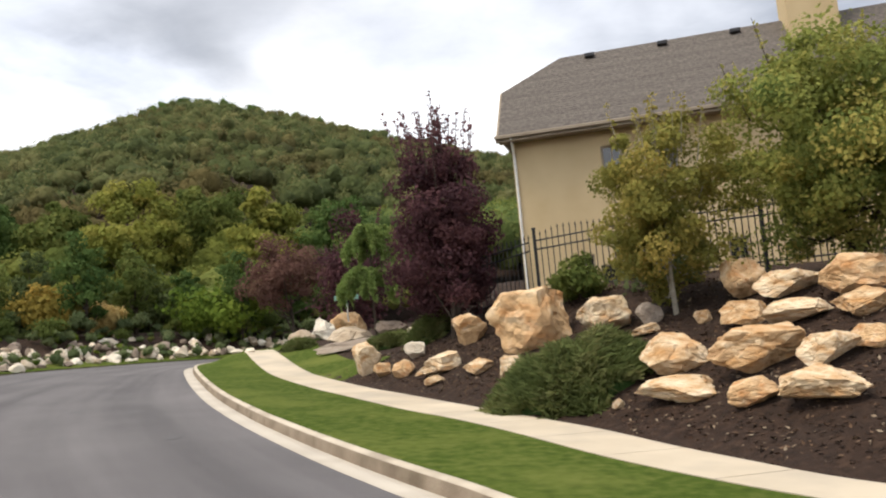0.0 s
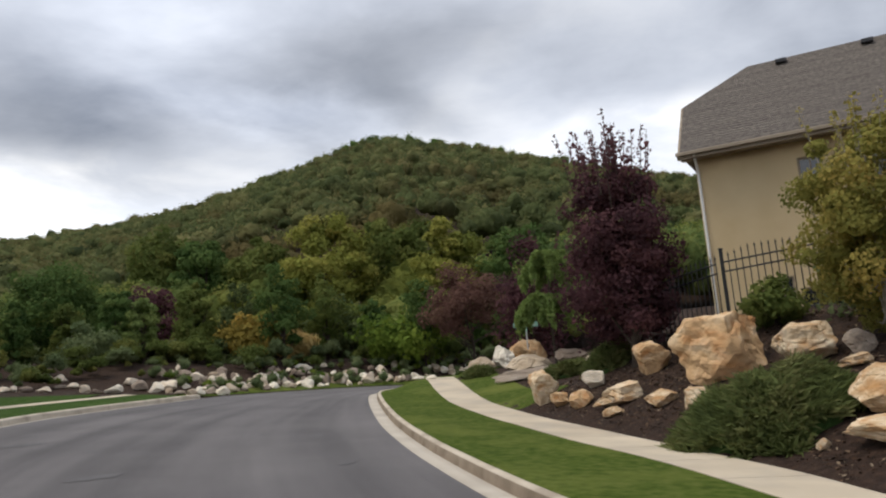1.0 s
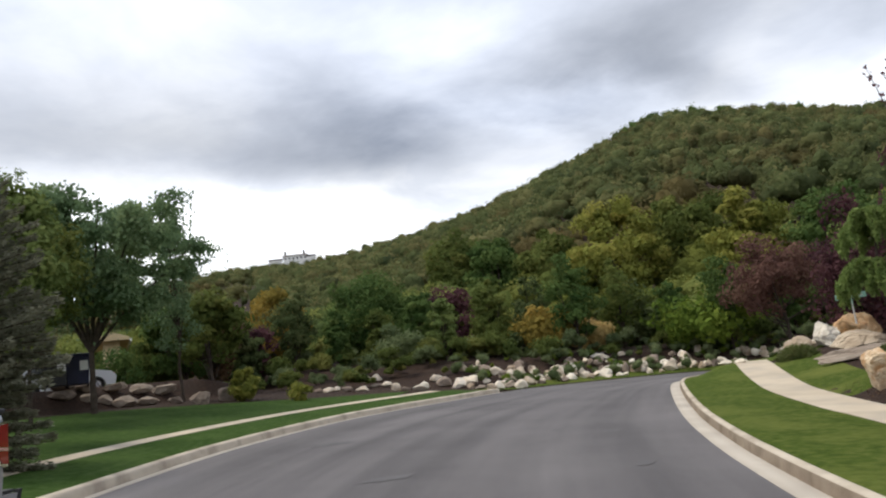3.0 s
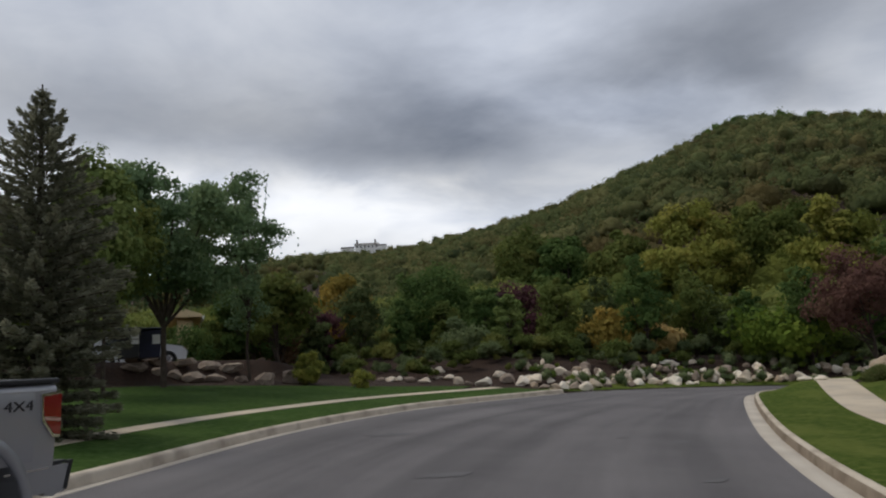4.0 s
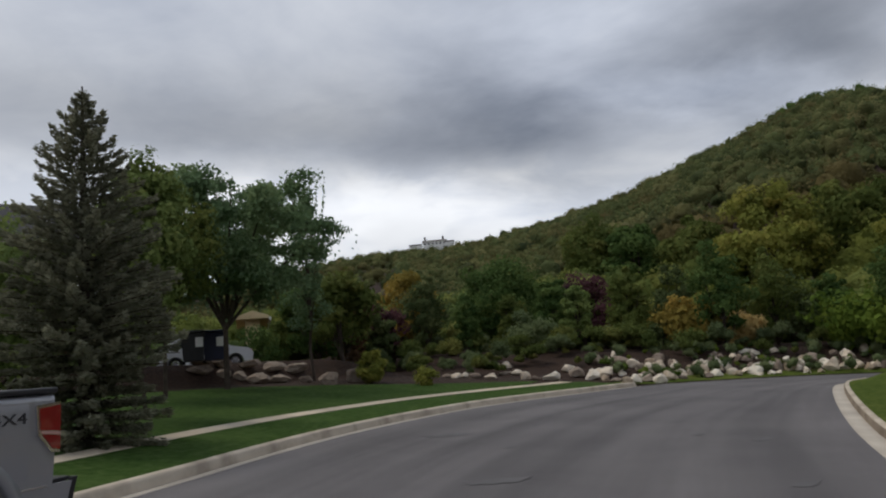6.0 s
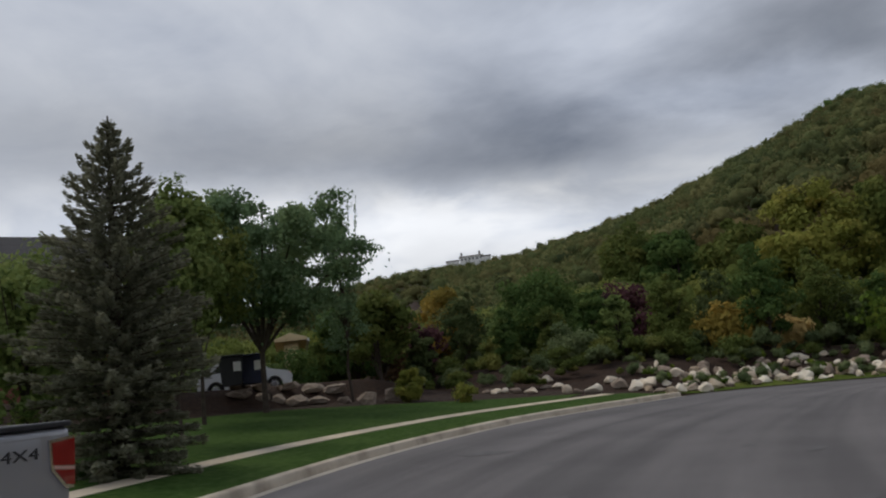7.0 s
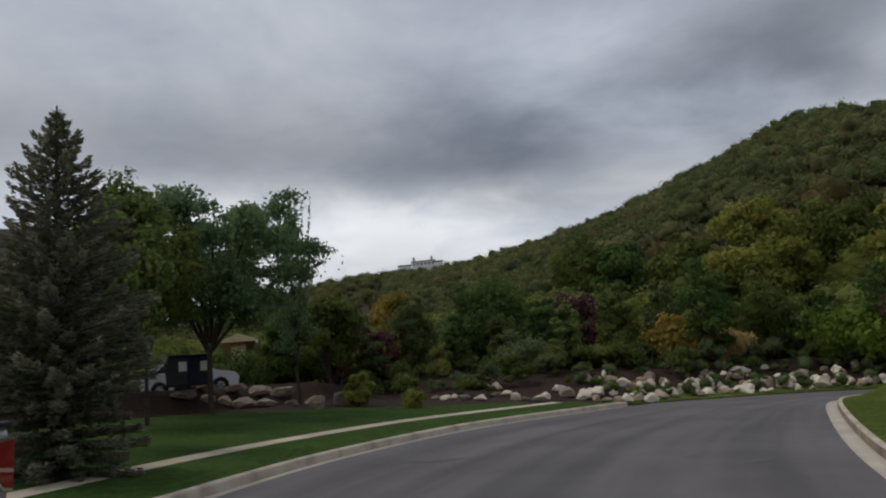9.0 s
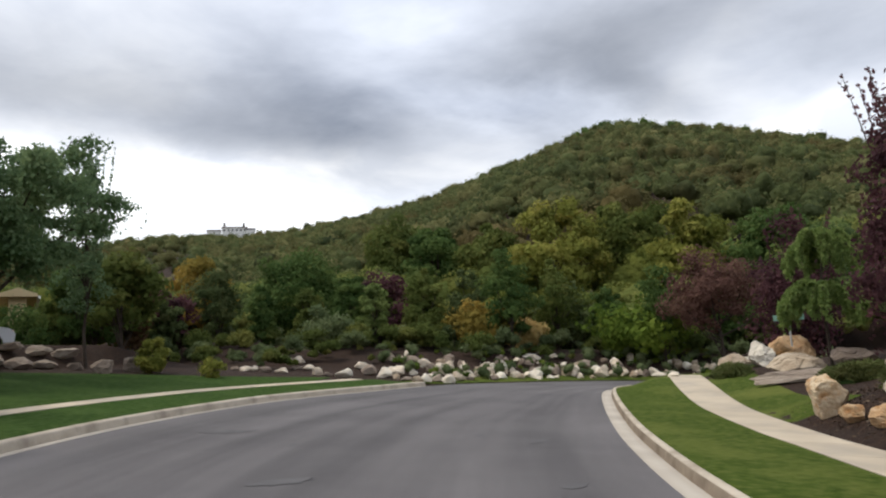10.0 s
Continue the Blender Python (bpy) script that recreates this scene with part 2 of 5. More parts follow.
    if bump > 0:
        t3 = n.new("ShaderNodeTexNoise")
        t3.inputs["Scale"].default_value, t3.inputs["Detail"].default_value = bump_scale, 5
        l.new(c.outputs["Object"], t3.inputs["Vector"])
        bp = n.new("ShaderNodeBump")
        bp.inputs["Strength"].default_value, bp.inputs["Distance"].default_value = bump, bump_depth
        l.new(t3.outputs["Fac"], bp.inputs["Height"])
        l.new(bp.outputs[0], b.inputs["Normal"])
    if leaf > 0:
        b.inputs["Specular IOR Level"].default_value = 0.06
        tr = n.new("ShaderNodeBsdfTranslucent")
        l.new(colour, tr.inputs["Color"])
        ms = n.new("ShaderNodeMixShader")
        ms.inputs["Fac"].default_value = leaf
        l.new(b.outputs[0], ms.inputs[1])
        l.new(tr.outputs[0], ms.inputs[2])
        l.new(ms.outputs[0], n["Material Output"].inputs["Surface"])
    return m


def foliage(name, stops, scale=0.5, mix=0.3, turning=None, bump=0.0):
    stops = [tuple(1.75 * q for q in c) for c in stops]
    return material(name, stops, scale=scale, rough=0.8, random_mix=mix, spread=1.2, leaf=0.35, detail=6, stain=turning, toned=0.5, bump=bump,
                    bump_scale=2.2, bump_depth=0.5)


def glass(name, tint, rough=0.05):
    m = bpy.data.materials.new(name)
    m.use_nodes = True
    b = m.node_tree.nodes["Principled BSDF"]
    b.inputs["Base Color"].default_value = (*tint, 1)
    b.inputs["Roughness"].default_value, b.inputs["Specular IOR Level"].default_value = rough, 1.0
    return m


ASPHALT = material("asphalt", [(0.118, 0.113, 0.116), (0.172, 0.165, 0.167)], 0.35, 0.9, 0.5, 160, stain=(0.22, (0.212, 0.204, 0.203), 0.5), streaks=((0.72, 0.71, 0.72), (1.12, 1.1, 1.1)))
TAR = material("tar", [(0.085, 0.082, 0.084), (0.135, 0.131, 0.133)], 3, 0.8, 0.3, 90)
CONCRETE = material("concrete", [(0.48, 0.405, 0.305), (0.63, 0.545, 0.42)], 1.2, 0.9, 0.3, 70, stain=(0.9, (0.36, 0.32, 0.27), 0.5), random_mix=0.2, pieces=True)
GUTTERSTONE = material("gutter_concrete", [(0.42, 0.375, 0.315), (0.58, 0.53, 0.455)], 1.6, 0.9, 0.3, 70, stain=(0.8, (0.30, 0.26, 0.22), 0.5))
KERBSTONE = material("kerb_concrete", [(0.46, 0.395, 0.305), (0.62, 0.55, 0.445)], 2.0, 0.9, 0.4, 60, stain=(1.6, (0.27, 0.22, 0.17), 0.7))
# brown stain and the upright side's shade, both put into one darker colour
SHADED_KERBFACE = material("shaded_kerb_face", [(0.17, 0.13, 0.095), (0.34, 0.28, 0.21)], 2.5, 0.95, 0.5, 40, stain=(1.2, (0.10, 0.075, 0.05), 0.7))
LAWN = material("lawn", [(0.032, 0.057, 0.010), (0.073, 0.106, 0.020), (0.128, 0.144, 0.04)], 7.0, 0.9, 0.8, 60, detail=12, stain=(0.4, (0.19, 0.205, 0.055), 0.55))
LAWN.node_tree.nodes["Principled BSDF"].inputs["Specular IOR Level"].default_value = 0.03
LAWN_DEEP = material("deep_lawn", [(0.020, 0.046, 0.010), (0.046, 0.086, 0.020), (0.082, 0.118, 0.036)], 7.0, 0.9, 0.8, 60, detail=12, stain=(0.5, (0.09, 0.14, 0.04), 0.35))
LAWN_DEEP.node_tree.nodes["Principled BSDF"].inputs["Specular IOR Level"].default_value = 0.03
SOIL = material("mulch", [(0.014, 0.008, 0.005), (0.034, 0.018, 0.011), (0.066, 0.037, 0.023)], 9.0, 0.95, 1.0, 55, stain=(0.8, (0.03, 0.02, 0.015), 0.5))
CHIPS = material("wood_chips", [(0.014, 0.008, 0.005), (0.028, 0.015, 0.009), (0.055, 0.03, 0.018), (0.13, 0.08, 0.05), (0.30, 0.24, 0.17)], 3.0, 0.95, random_mix=0.8, spread=1.5)
ROCK = material("limestone", [(0.20, 0.10, 0.045), (0.50, 0.33, 0.18), (0.74, 0.60, 0.42), (0.84, 0.75, 0.59)], 4.5, 0.92, 1.0, 16, random_mix=0.2, pieces=True, stain=(3.6, (0.52, 0.27, 0.10), 0.75), spread=1.1)
TAWNY = material("ochre_rock", [(0.26, 0.14, 0.065), (0.60, 0.40, 0.22), (0.84, 0.72, 0.53)], 3.6, 0.92, 1.0, 14, stain=(3.0, (0.50, 0.23, 0.08), 0.8), spread=1.3)
DULL = material("grey_rock", [(0.15, 0.115, 0.09), (0.30, 0.24, 0.19), (0.46, 0.39, 0.32)], 2.2, 0.92, 0.9, 9, random_mix=0.3, pieces=True, stain=(3.0, (0.12, 0.09, 0.07), 0.5))
PALE = material("pale_stone", [(0.38, 0.29, 0.20), (0.70, 0.60, 0.47), (0.85, 0.79, 0.67)], 2.5, 0.92, 0.7, 12, random_mix=0.5, pieces=True)
BARK = material("bark", [(0.035, 0.026, 0.02), (0.10, 0.078, 0.06)], 9.0, 0.95, 0.8, 30)
PALE_BARK = material("pale_bark", [(0.22, 0.19, 0.15), (0.42, 0.38, 0.31)], 9.0, 0.9, 0.5, 30)
STUCCO = material("stucco", [(0.58, 0.44, 0.25), (0.67, 0.53, 0.32)], 1.0, 0.95, 0.4, 90, stain=(0.35, (0.52, 0.39, 0.22), 0.4))
SHINGLE = material("shingle", [(0.08, 0.070, 0.062), (0.135, 0.118, 0.105), (0.20, 0.175, 0.155)], 9.0, 0.95, 0.6, 30, random_mix=0.12, pieces=True)
TRIM = material("trim_paint", [(0.27, 0.22, 0.16), (0.34, 0.28, 0.21)], 2.0, 0.7)
DARK_ROOF = material("dark_roof", [(0.018, 0.018, 0.022), (0.04, 0.04, 0.046)], 2.0, 0.9, 0.4, 20)
BRICK = material("brick", [(0.16, 0.06, 0.04), (0.28, 0.12, 0.08)], 3.0, 0.9, 0.4, 40)
WHITE = material("white_paint", [(0.68, 0.67, 0.64), (0.80, 0.79, 0.76)], 2.0, 0.6)
IRON = material("black_iron", [(0.010, 0.010, 0.011), (0.022, 0.022, 0.023)], 6.0, 0.5)
SILVER = material("silver_paint", [(0.36, 0.37, 0.40), (0.44, 0.45, 0.48)], 0.8, 0.34, metal=0.6, clear=0.7)
CARWHITE = material("white_car_paint", [(0.68, 0.70, 0.72), (0.76, 0.78, 0.80)], 0.8, 0.3, clear=0.6)
RUBBER = material("rubber", [(0.012, 0.012, 0.012), (0.03, 0.03, 0.03)], 20, 0.85)
PLASTIC = material("black_plastic", [(0.012, 0.012, 0.014), (0.022, 0.022, 0.025)], 8, 0.5)
BINBLUE = material("navy_plastic", [(0.006, 0.008, 0.03), (0.012, 0.016, 0.055)], 4, 0.45)
CHROME = material("chrome", [(0.62, 0.62, 0.63), (0.72, 0.72, 0.73)], 3, 0.15, metal=1.0)
LENS = material("red_lens", [(0.20, 0.006, 0.006), (0.30, 0.014, 0.012)], 6, 0.2, clear=0.8)
LENS2 = material("pale_lens", [(0.55, 0.30, 0.26), (0.62, 0.38, 0.33)], 6, 0.2, clear=0.8)
DECAL = material("decal", [(0.02, 0.02, 0.023), (0.035, 0.035, 0.038)], 8, 0.5)
SIGNGREEN = material("sign_green", [(0.20, 0.40, 0.30), (0.26, 0.46, 0.36)], 3, 0.5)
SIGNPOST = material("galvanised", [(0.52, 0.52, 0.50), (0.64, 0.64, 0.62)], 6, 0.5, metal=0.3)
PANE = glass("window_glass", (0.02, 0.025, 0.03))

L_PURPLE = foliage("plum_leaves", [(0.023, 0.014, 0.017), (0.058, 0.027, 0.031), (0.117, 0.055, 0.057)])
L_PURPLE2 = foliage("dusky_leaves", [(0.046, 0.026, 0.021), (0.091, 0.048, 0.039), (0.132, 0.086, 0.057)])
L_MAPLE = foliage("maple_leaves", [(0.058, 0.072, 0.020), (0.150, 0.140, 0.036), (0.30, 0.215, 0.064)])
L_MAPLE2 = foliage("green_maple_leaves", [(0.054, 0.084, 0.024), (0.142, 0.156, 0.041), (0.30, 0.240, 0.070)])
L_GREEN = foliage("green_leaves", [(0.035, 0.052, 0.014), (0.072, 0.091, 0.024), (0.130, 0.127, 0.035)])
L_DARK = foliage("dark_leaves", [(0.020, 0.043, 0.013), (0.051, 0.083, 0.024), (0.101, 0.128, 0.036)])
L_LOCUST = foliage("locust_leaves", [(0.048, 0.080, 0.042), (0.098, 0.146, 0.072), (0.170, 0.214, 0.106)])
L_YELLOW = foliage("yellowing_leaves", [(0.062, 0.080, 0.020), (0.140, 0.148, 0.032), (0.236, 0.205, 0.052)])
L_LIME = foliage("lime_leaves", [(0.036, 0.064, 0.012), (0.082, 0.118, 0.018), (0.15, 0.17, 0.032)])
L_ORANGE = foliage("amber_leaves", [(0.08, 0.075, 0.02), (0.17, 0.13, 0.03), (0.24, 0.15, 0.035)])
L_BROWN = foliage("brown_leaves", [(0.05, 0.028, 0.016), (0.09, 0.055, 0.03), (0.12, 0.08, 0.04)])
L_BLUE = foliage("blue_green_leaves", [(0.028, 0.045, 0.018), (0.057, 0.074, 0.028), (0.094, 0.101, 0.041)])
L_OLIVE = foliage("olive_leaves", [(0.055, 0.084, 0.028), (0.109, 0.143, 0.044), (0.188, 0.208, 0.067)])
L_GREY = foliage("grey_green_leaves", [(0.046, 0.065, 0.029), (0.091, 0.117, 0.052), (0.130, 0.150, 0.072)])
L_WEEP = foliage("weeping_leaves", [(0.053, 0.090, 0.027), (0.112, 0.156, 0.046), (0.184, 0.216, 0.072)])
L_SPRUCE = foliage("spruce_needles", [(0.052, 0.057, 0.038), (0.110, 0.112, 0.076), (0.186, 0.184, 0.130)])
L_JUNIPER = foliage("juniper_needles", [(0.039, 0.054, 0.018), (0.080, 0.097, 0.034), (0.150, 0.142, 0.062)], 1.2)
L_STRAW = foliage("dry_grass_blades", [(0.20, 0.15, 0.06), (0.32, 0.24, 0.10), (0.42, 0.33, 0.16)])
L_WOOD = foliage("wood_leaves", [(0.036, 0.060, 0.022), (0.094, 0.124, 0.038), (0.205, 0.200, 0.056)], 1.1, 0.12, (0.05, (0.17, 0.19, 0.03), 0.6), 1.0)
# scrub greens greyed, with the haze of distance mixed into the colour
L_HILL = foliage("hazed_scrub_leaves", [(0.035, 0.048, 0.021), (0.081, 0.097, 0.037), (0.148, 0.140, 0.060)], 1.0, 0.12, (0.03, (0.17, 0.12, 0.05), 0.7), 1.0)


# ---- building helpers ----
def link(name, bm, mat, parent=None, label="", smooth_faces=False):
    me = bpy.data.meshes.new(name)
    bm.normal_update()
    bm.to_mesh(me)
    bm.free()
    if smooth_faces:
        me.polygons.foreach_set("use_smooth", [True] * len(me.polygons))
    me.materials.append(mat)
    ob = new(name, me)
    if parent:
        ob.parent = parent
    if label:
        ob["label"] = label
    return ob


def part(name, bm, mat, parent, label="", smooth_faces=False):
    return link(name, bm, mat, parent, label, smooth_faces)


def arrays(name, verts, faces, mat, parent=None, smooth_faces=False, tone=None, lane=None):
    """One mesh from arrays of corners and of equal faces."""
    verts, faces = np.asarray(verts, np.float32), np.asarray(faces, np.int32)
    me = bpy.data.meshes.new(name)
    k = faces.shape[1]
    me.vertices.add(len(verts))
    me.vertices.foreach_set("co", verts.ravel())
    me.loops.add(faces.size)
    me.loops.foreach_set("vertex_index", faces.ravel())
    me.polygons.add(len(faces))
    me.polygons.foreach_set("loop_start", np.arange(len(faces), dtype=np.int32) * k)
    me.polygons.foreach_set("loop_total", np.full(len(faces), k, np.int32))
    if smooth_faces:
        me.polygons.foreach_set("use_smooth", np.ones(len(faces), bool))
    me.update(calc_edges=True)
    me.validate()
    if tone is not None:
        me.attributes.new("tone", "FLOAT", "POINT").data.foreach_set("value", np.asarray(tone, np.float32))
    if lane is not None:
        me.attributes.new("lane", "FLOAT_VECTOR", "POINT").data.foreach_set("vector", np.asarray(lane, np.float32).ravel())
    me.materials.append(mat)
    ob = new(name, me)
    if parent:
        ob.parent = parent
    return ob


def empty(name, m, label="", category="", group="", kind=""):
    ob = new(name)
    ob.empty_display_size = 0.2
    ob.matrix_world = m
    return tagged(ob, label, category, group, kind)


def box(bm, x0, x1, y0, y1, z0, z1, bevel=0.0):
    r = bmesh.ops.create_cube(bm, size=1)
    for v in r["verts"]:
        v.co = ((x0 + x1) / 2 + v.co.x * (x1 - x0), (y0 + y1) / 2 + v.co.y * (y1 - y0), (z0 + z1) / 2 + v.co.z * (z1 - z0))
    if bevel:
        es = list({e for v in r["verts"] for e in v.link_edges})
        bmesh.ops.bevel(bm, geom=es, offset=bevel, segments=2, affect="EDGES", profile=0.5)
    return bm


def boxed(*a, **k):
    return box(bmesh.new(), *a, **k)


def rod(bm, a, b, r0, r1, sides=7):
    a, b = Vector(a), Vector(b)
    d = b - a
    m = Matrix.Translation((a + b) / 2) @ d.to_track_quat("Z", "Y").to_matrix().to_4x4()
    bmesh.ops.create_cone(bm, cap_ends=True, segments=sides, radius1=r0, radius2=r1, depth=d.length, matrix=m)
    return bm


def prism(bm, outline, y0, y1):
    """A solid of the outline (x, z), from y0 to y1."""
    a = [bm.verts.new((x, y0, z)) for x, z in outline]
    b = [bm.verts.new((x, y1, z)) for x, z in outline]
    bm.faces.new(a[::-1])
    bm.faces.new(b)
    for i in range(len(a)):
        j = (i + 1) % len(a)
        bm.faces.new((a[i], a[j], b[j], b[i]))
    bmesh.ops.recalc_face_normals(bm, faces=bm.faces)
    return bm


def ribbon(name, left, right, lift, mat, across=8, parent=None, height=land):
    """A surface between two lines of equal length that follows the land."""
    n = len(left)
    k = np.linspace(0, 1, across + 1)
    p = left[:, None, :] * (1 - k)[None, :, None] + right[:, None, :] * k[None, :, None]
    z = height(p[..., 0], p[..., 1]) + lift
    v = np.concatenate([p, z[..., None]], -1).reshape(-1, 3)
    i = np.arange((n - 1) * across)
    a = (i // across) * (across + 1) + i % across
    f = np.column_stack([a, a + 1, a + across + 2, a + across + 1])[:, ::-1]
    along = np.r_[0, np.cumsum(np.hypot(*np.diff(p[:, across // 2], axis=0).T))]
    wide = np.hypot(*(right - left).T)
    lane = np.stack([k[None, :] * wide[:, None].mean() + 0 * along[:, None], along[:, None] + 0 * k[None, :], np.zeros((n, across + 1))], -1)
    return arrays(name, v, f, mat, parent, True, lane=lane.reshape(-1, 3))


def even(line, n):
    s = np.r_[0, np.cumsum(np.hypot(*np.diff(line, axis=0).T))]
    return np.column_stack([np.interp(np.linspace(0, s[-1], n), s, line[:, i]) for i in (0, 1)])


def offset(line, d):
    """The line moved d to its right."""
    t = np.gradient(line, axis=0)
    t /= np.hypot(t[:, 0], t[:, 1])[:, None]
    return line + d * np.column_stack([t[:, 1], -t[:, 0]])


def sweep(name, line, profile, mat, parent=None):
    """A profile of (offset to the right, height above the slope) along a line."""
    k = len(profile)
    rings = []
    for o, h in profile:
        p = offset(line, o)
        rings.append(np.column_stack([p, plane(p[:, 0], p[:, 1]) + h]))
    v = np.stack(rings, 1).reshape(-1, 3)
    n = len(line)
    i = np.arange((n - 1) * (k - 1))
    a = (i // (k - 1)) * k + i % (k - 1)
    f = np.column_stack([a, a + 1, a + k + 1, a + k])[:, ::-1]
    return arrays(name, v, f, mat, parent)


# ---- ground, road, kerbs, walks, lawns ----
def axis(a, b, step, reach):
    inner = np.arange(a, b + step / 2, step)
    grow = [step]
    while sum(grow) < reach:
        grow.append(min(grow[-1] * 1.13, 60))
    out_ = np.cumsum(grow)
    return np.r_[a - out_[::-1], inner, b + out_]


gx, gy = axis(-34, 14, 0.4, 2200), axis(-6, 46, 0.4, 2200)
GX, GY = np.meshgrid(gx, gy)
inside = (side(KR, GX, GY) < 0.25) & (-side(KL, GX, GY) < np.where(GY > 27, -0.3, 0.25)) & (np.hypot(GX, GY) < 70)
GZ = land(GX, GY) + np.where(inside, -0.12, 0)
gi = np.arange((len(gy) - 1) * (len(gx) - 1))
ga = (gi // (len(gx) - 1)) * len(gx) + gi % (len(gx) - 1)
ground = arrays("ground", np.column_stack([GX.ravel(), GY.ravel(), GZ.ravel()]),
                np.column_stack([ga, ga + 1, ga + len(gx) + 1, ga + len(gx)]), SOIL, None, True)
tagged(ground, "dark brown mulch and soil rising to a hillside", "ground", kind="structure")

N = 240
kl, kr = offset(even(KL, N), 0.08), offset(even(KR, N), 0.10)
kl_edge = kl + (offset(kl, 0.32) - kl) * (1.0 - 1.1 * ramp(kl[:, 1], 26, 28))[:, None]
road = ribbon("road", kl_edge, offset(kr, -0.44), 0.0, ASPHALT, 14, None, plane)
tagged(road, "grey worn asphalt road curving to the right", "road", kind="structure")
GUTTER = [(-0.46, -0.05), (-0.46, 0.008), (-0.22, -0.002), (-0.15, 0.0)]
KERB = [(-0.158, -0.02), (-0.154, 0.0), (-0.135, 0.105), (-0.118, 0.135), (-0.09, 0.15), (-0.02, 0.155), (0.0, 0.14), (0.0, -0.05)]
tagged(sweep("gutter_right", kr, GUTTER, GUTTERSTONE), "pale concrete gutter along the kerb", "gutter", kind="structure")
# strip just before the kerb that carries its stained, shaded side as colour
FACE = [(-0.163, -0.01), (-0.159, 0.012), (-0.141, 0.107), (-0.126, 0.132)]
tagged(sweep("kerb_face_right", kr, FACE, SHADED_KERBFACE), "brown-stained face of the kerb, its shade in the colour", "kerb", kind="structure")
tagged(sweep("kerb_right", kr, KERB, KERBSTONE), "weathered brown-stained concrete kerb", "kerb", kind="structure")
kl_near = offset(even(KL[:int(len(KL) * 0.56)], 160), 0.08)
GUTTER_L = [(-0.34, -0.05), (-0.34, 0.008), (-0.25, -0.002), (-0.15, 0.0)]
tagged(sweep("gutter_left", kl_near[::-1], GUTTER_L, GUTTERSTONE), "pale concrete gutter along the far kerb", "gutter", kind="structure")
tagged(sweep("kerb_left", kl_near[::-1], KERB, KERBSTONE), "weathered concrete kerb beside the far lawn", "kerb", kind="structure")

wn_, wf_ = even(WN, 160), even(WF, 160)
lawn_right = ribbon("lawn_right", even(KR[:int(len(KR) * 0.80)], 160), wn_, 0.025, LAWN, 10)
tagged(lawn_right, "mown green grass strip between kerb and walk", "lawn", kind="structure")
walk_l = offset(even(KL[:int(len(KL) * 0.56)], 160), -1.62)
walk_l2 = offset(walk_l, -0.46)
strip_left = ribbon("lawn_strip", offset(even(KL[:int(len(KL) * 0.56)], 160), -0.0), walk_l, 0.02, LAWN_DEEP, 4)
tagged(strip_left, "mown green grass strip along the kerb", "lawn", kind="structure")
near_part = even(walk_l2[:int(len(walk_l2) * 0.93)], 120)
LAWN_OUT = smooth([(-9.5, -9), (-15, -3), (-20, 3), (-23.5, 9.5), (-24.3, 13.4), (-24.2, 16.2), (-23.2, 18.5), (-21.9, 20.6), (-20.4, 22.9), (-19.2, 25.6)])
lawn_left = ribbon("lawn_left", near_part, even(LAWN_OUT, 120), 0.02, LAWN_DEEP, 18)
tagged(lawn_left, "wide dark green mown lawn", "lawn", kind="structure")
far_edge = even(KL[int(len(KL) * 0.56):int(len(KL) * 0.86)], 60)
verge = ribbon("lawn_verge", offset(far_edge, -0.02), offset(far_edge, -1.5), 0.03, LAWN, 5)
tagged(verge, "rough grass verge before the stone bed", "lawn", kind="structure")
nook = even(WF[int(len(WF) * 0.70):int(len(WF) * 0.94)], 50)
nook_lawn = ribbon("lawn_nook", nook, offset(nook, 1.4), 0.02, LAWN, 6)
tagged(nook_lawn, "small grass patch between walk and rocks", "lawn", kind="structure")


def slabs(name, a, b, lift, label):
    """A walk of separate concrete slabs with open joints."""
    base = empty(name, Matrix(), label, "walk", kind="structure")
    n = len(a)
    step = 5
    for i in range(0, n - step, step):
        idx = np.linspace(i + 0.03, i + step - 0.03, 6)
        pa = np.column_stack([np.interp(idx, np.arange(n), a[:, j]) for j in (0, 1)])
        pb = np.column_stack([np.interp(idx, np.arange(n), b[:, j]) for j in (0, 1)])
        pts = np.concatenate([pa, pb[::-1]])
        z = land(pts[:, 0], pts[:, 1]) + lift
        bm = bmesh.new()
        top = [bm.verts.new((x, y, h)) for (x, y), h in zip(pts, z)]
        low = [bm.verts.new((x, y, h - 0.12)) for (x, y), h in zip(pts, z)]
        for k in range(5):
            bm.faces.new((top[k], top[11 - k], top[10 - k], top[k + 1])[::-1])
        for k in range(12):
            j = (k + 1) % 12
            bm.faces.new((top[k], top[j], low[j], low[k])[::-1])
        bmesh.ops.recalc_face_normals(bm, faces=bm.faces)
        part("slab", bm, CONCRETE, base)
    return base


slabs("sidewalk_right", wn_, wf_, 0.035, "pale concrete sidewalk of scored slabs beside the mulch bank")
slabs("sidewalk_left", walk_l2, walk_l, 0.03, "pale concrete sidewalk crossing the lawn")


def road_patch(x, y, w, d, turn, seed):
    """A thin, ragged tar repair on the road."""
    rnd = random.Random(seed)
    bm = bmesh.new()
    ring = []
    for i in range(22):
        a = 2 * math.pi * i / 22
        k = rnd.uniform(0.72, 1.1)
        c, sn = math.cos(radians(turn)), math.sin(radians(turn))
        u, v = math.cos(a) * w / 2 * k, math.sin(a) * d / 2 * k
        px, py = x + c * u - sn * v, y + sn * u + c * v
        ring.append(bm.verts.new((px, py, float(plane(px, py)) + 0.006)))
    bm.faces.new(ring)
    tagged(link("road_patch", bm, TAR), "dark tar repair in the asphalt", "road patch", kind="structure")


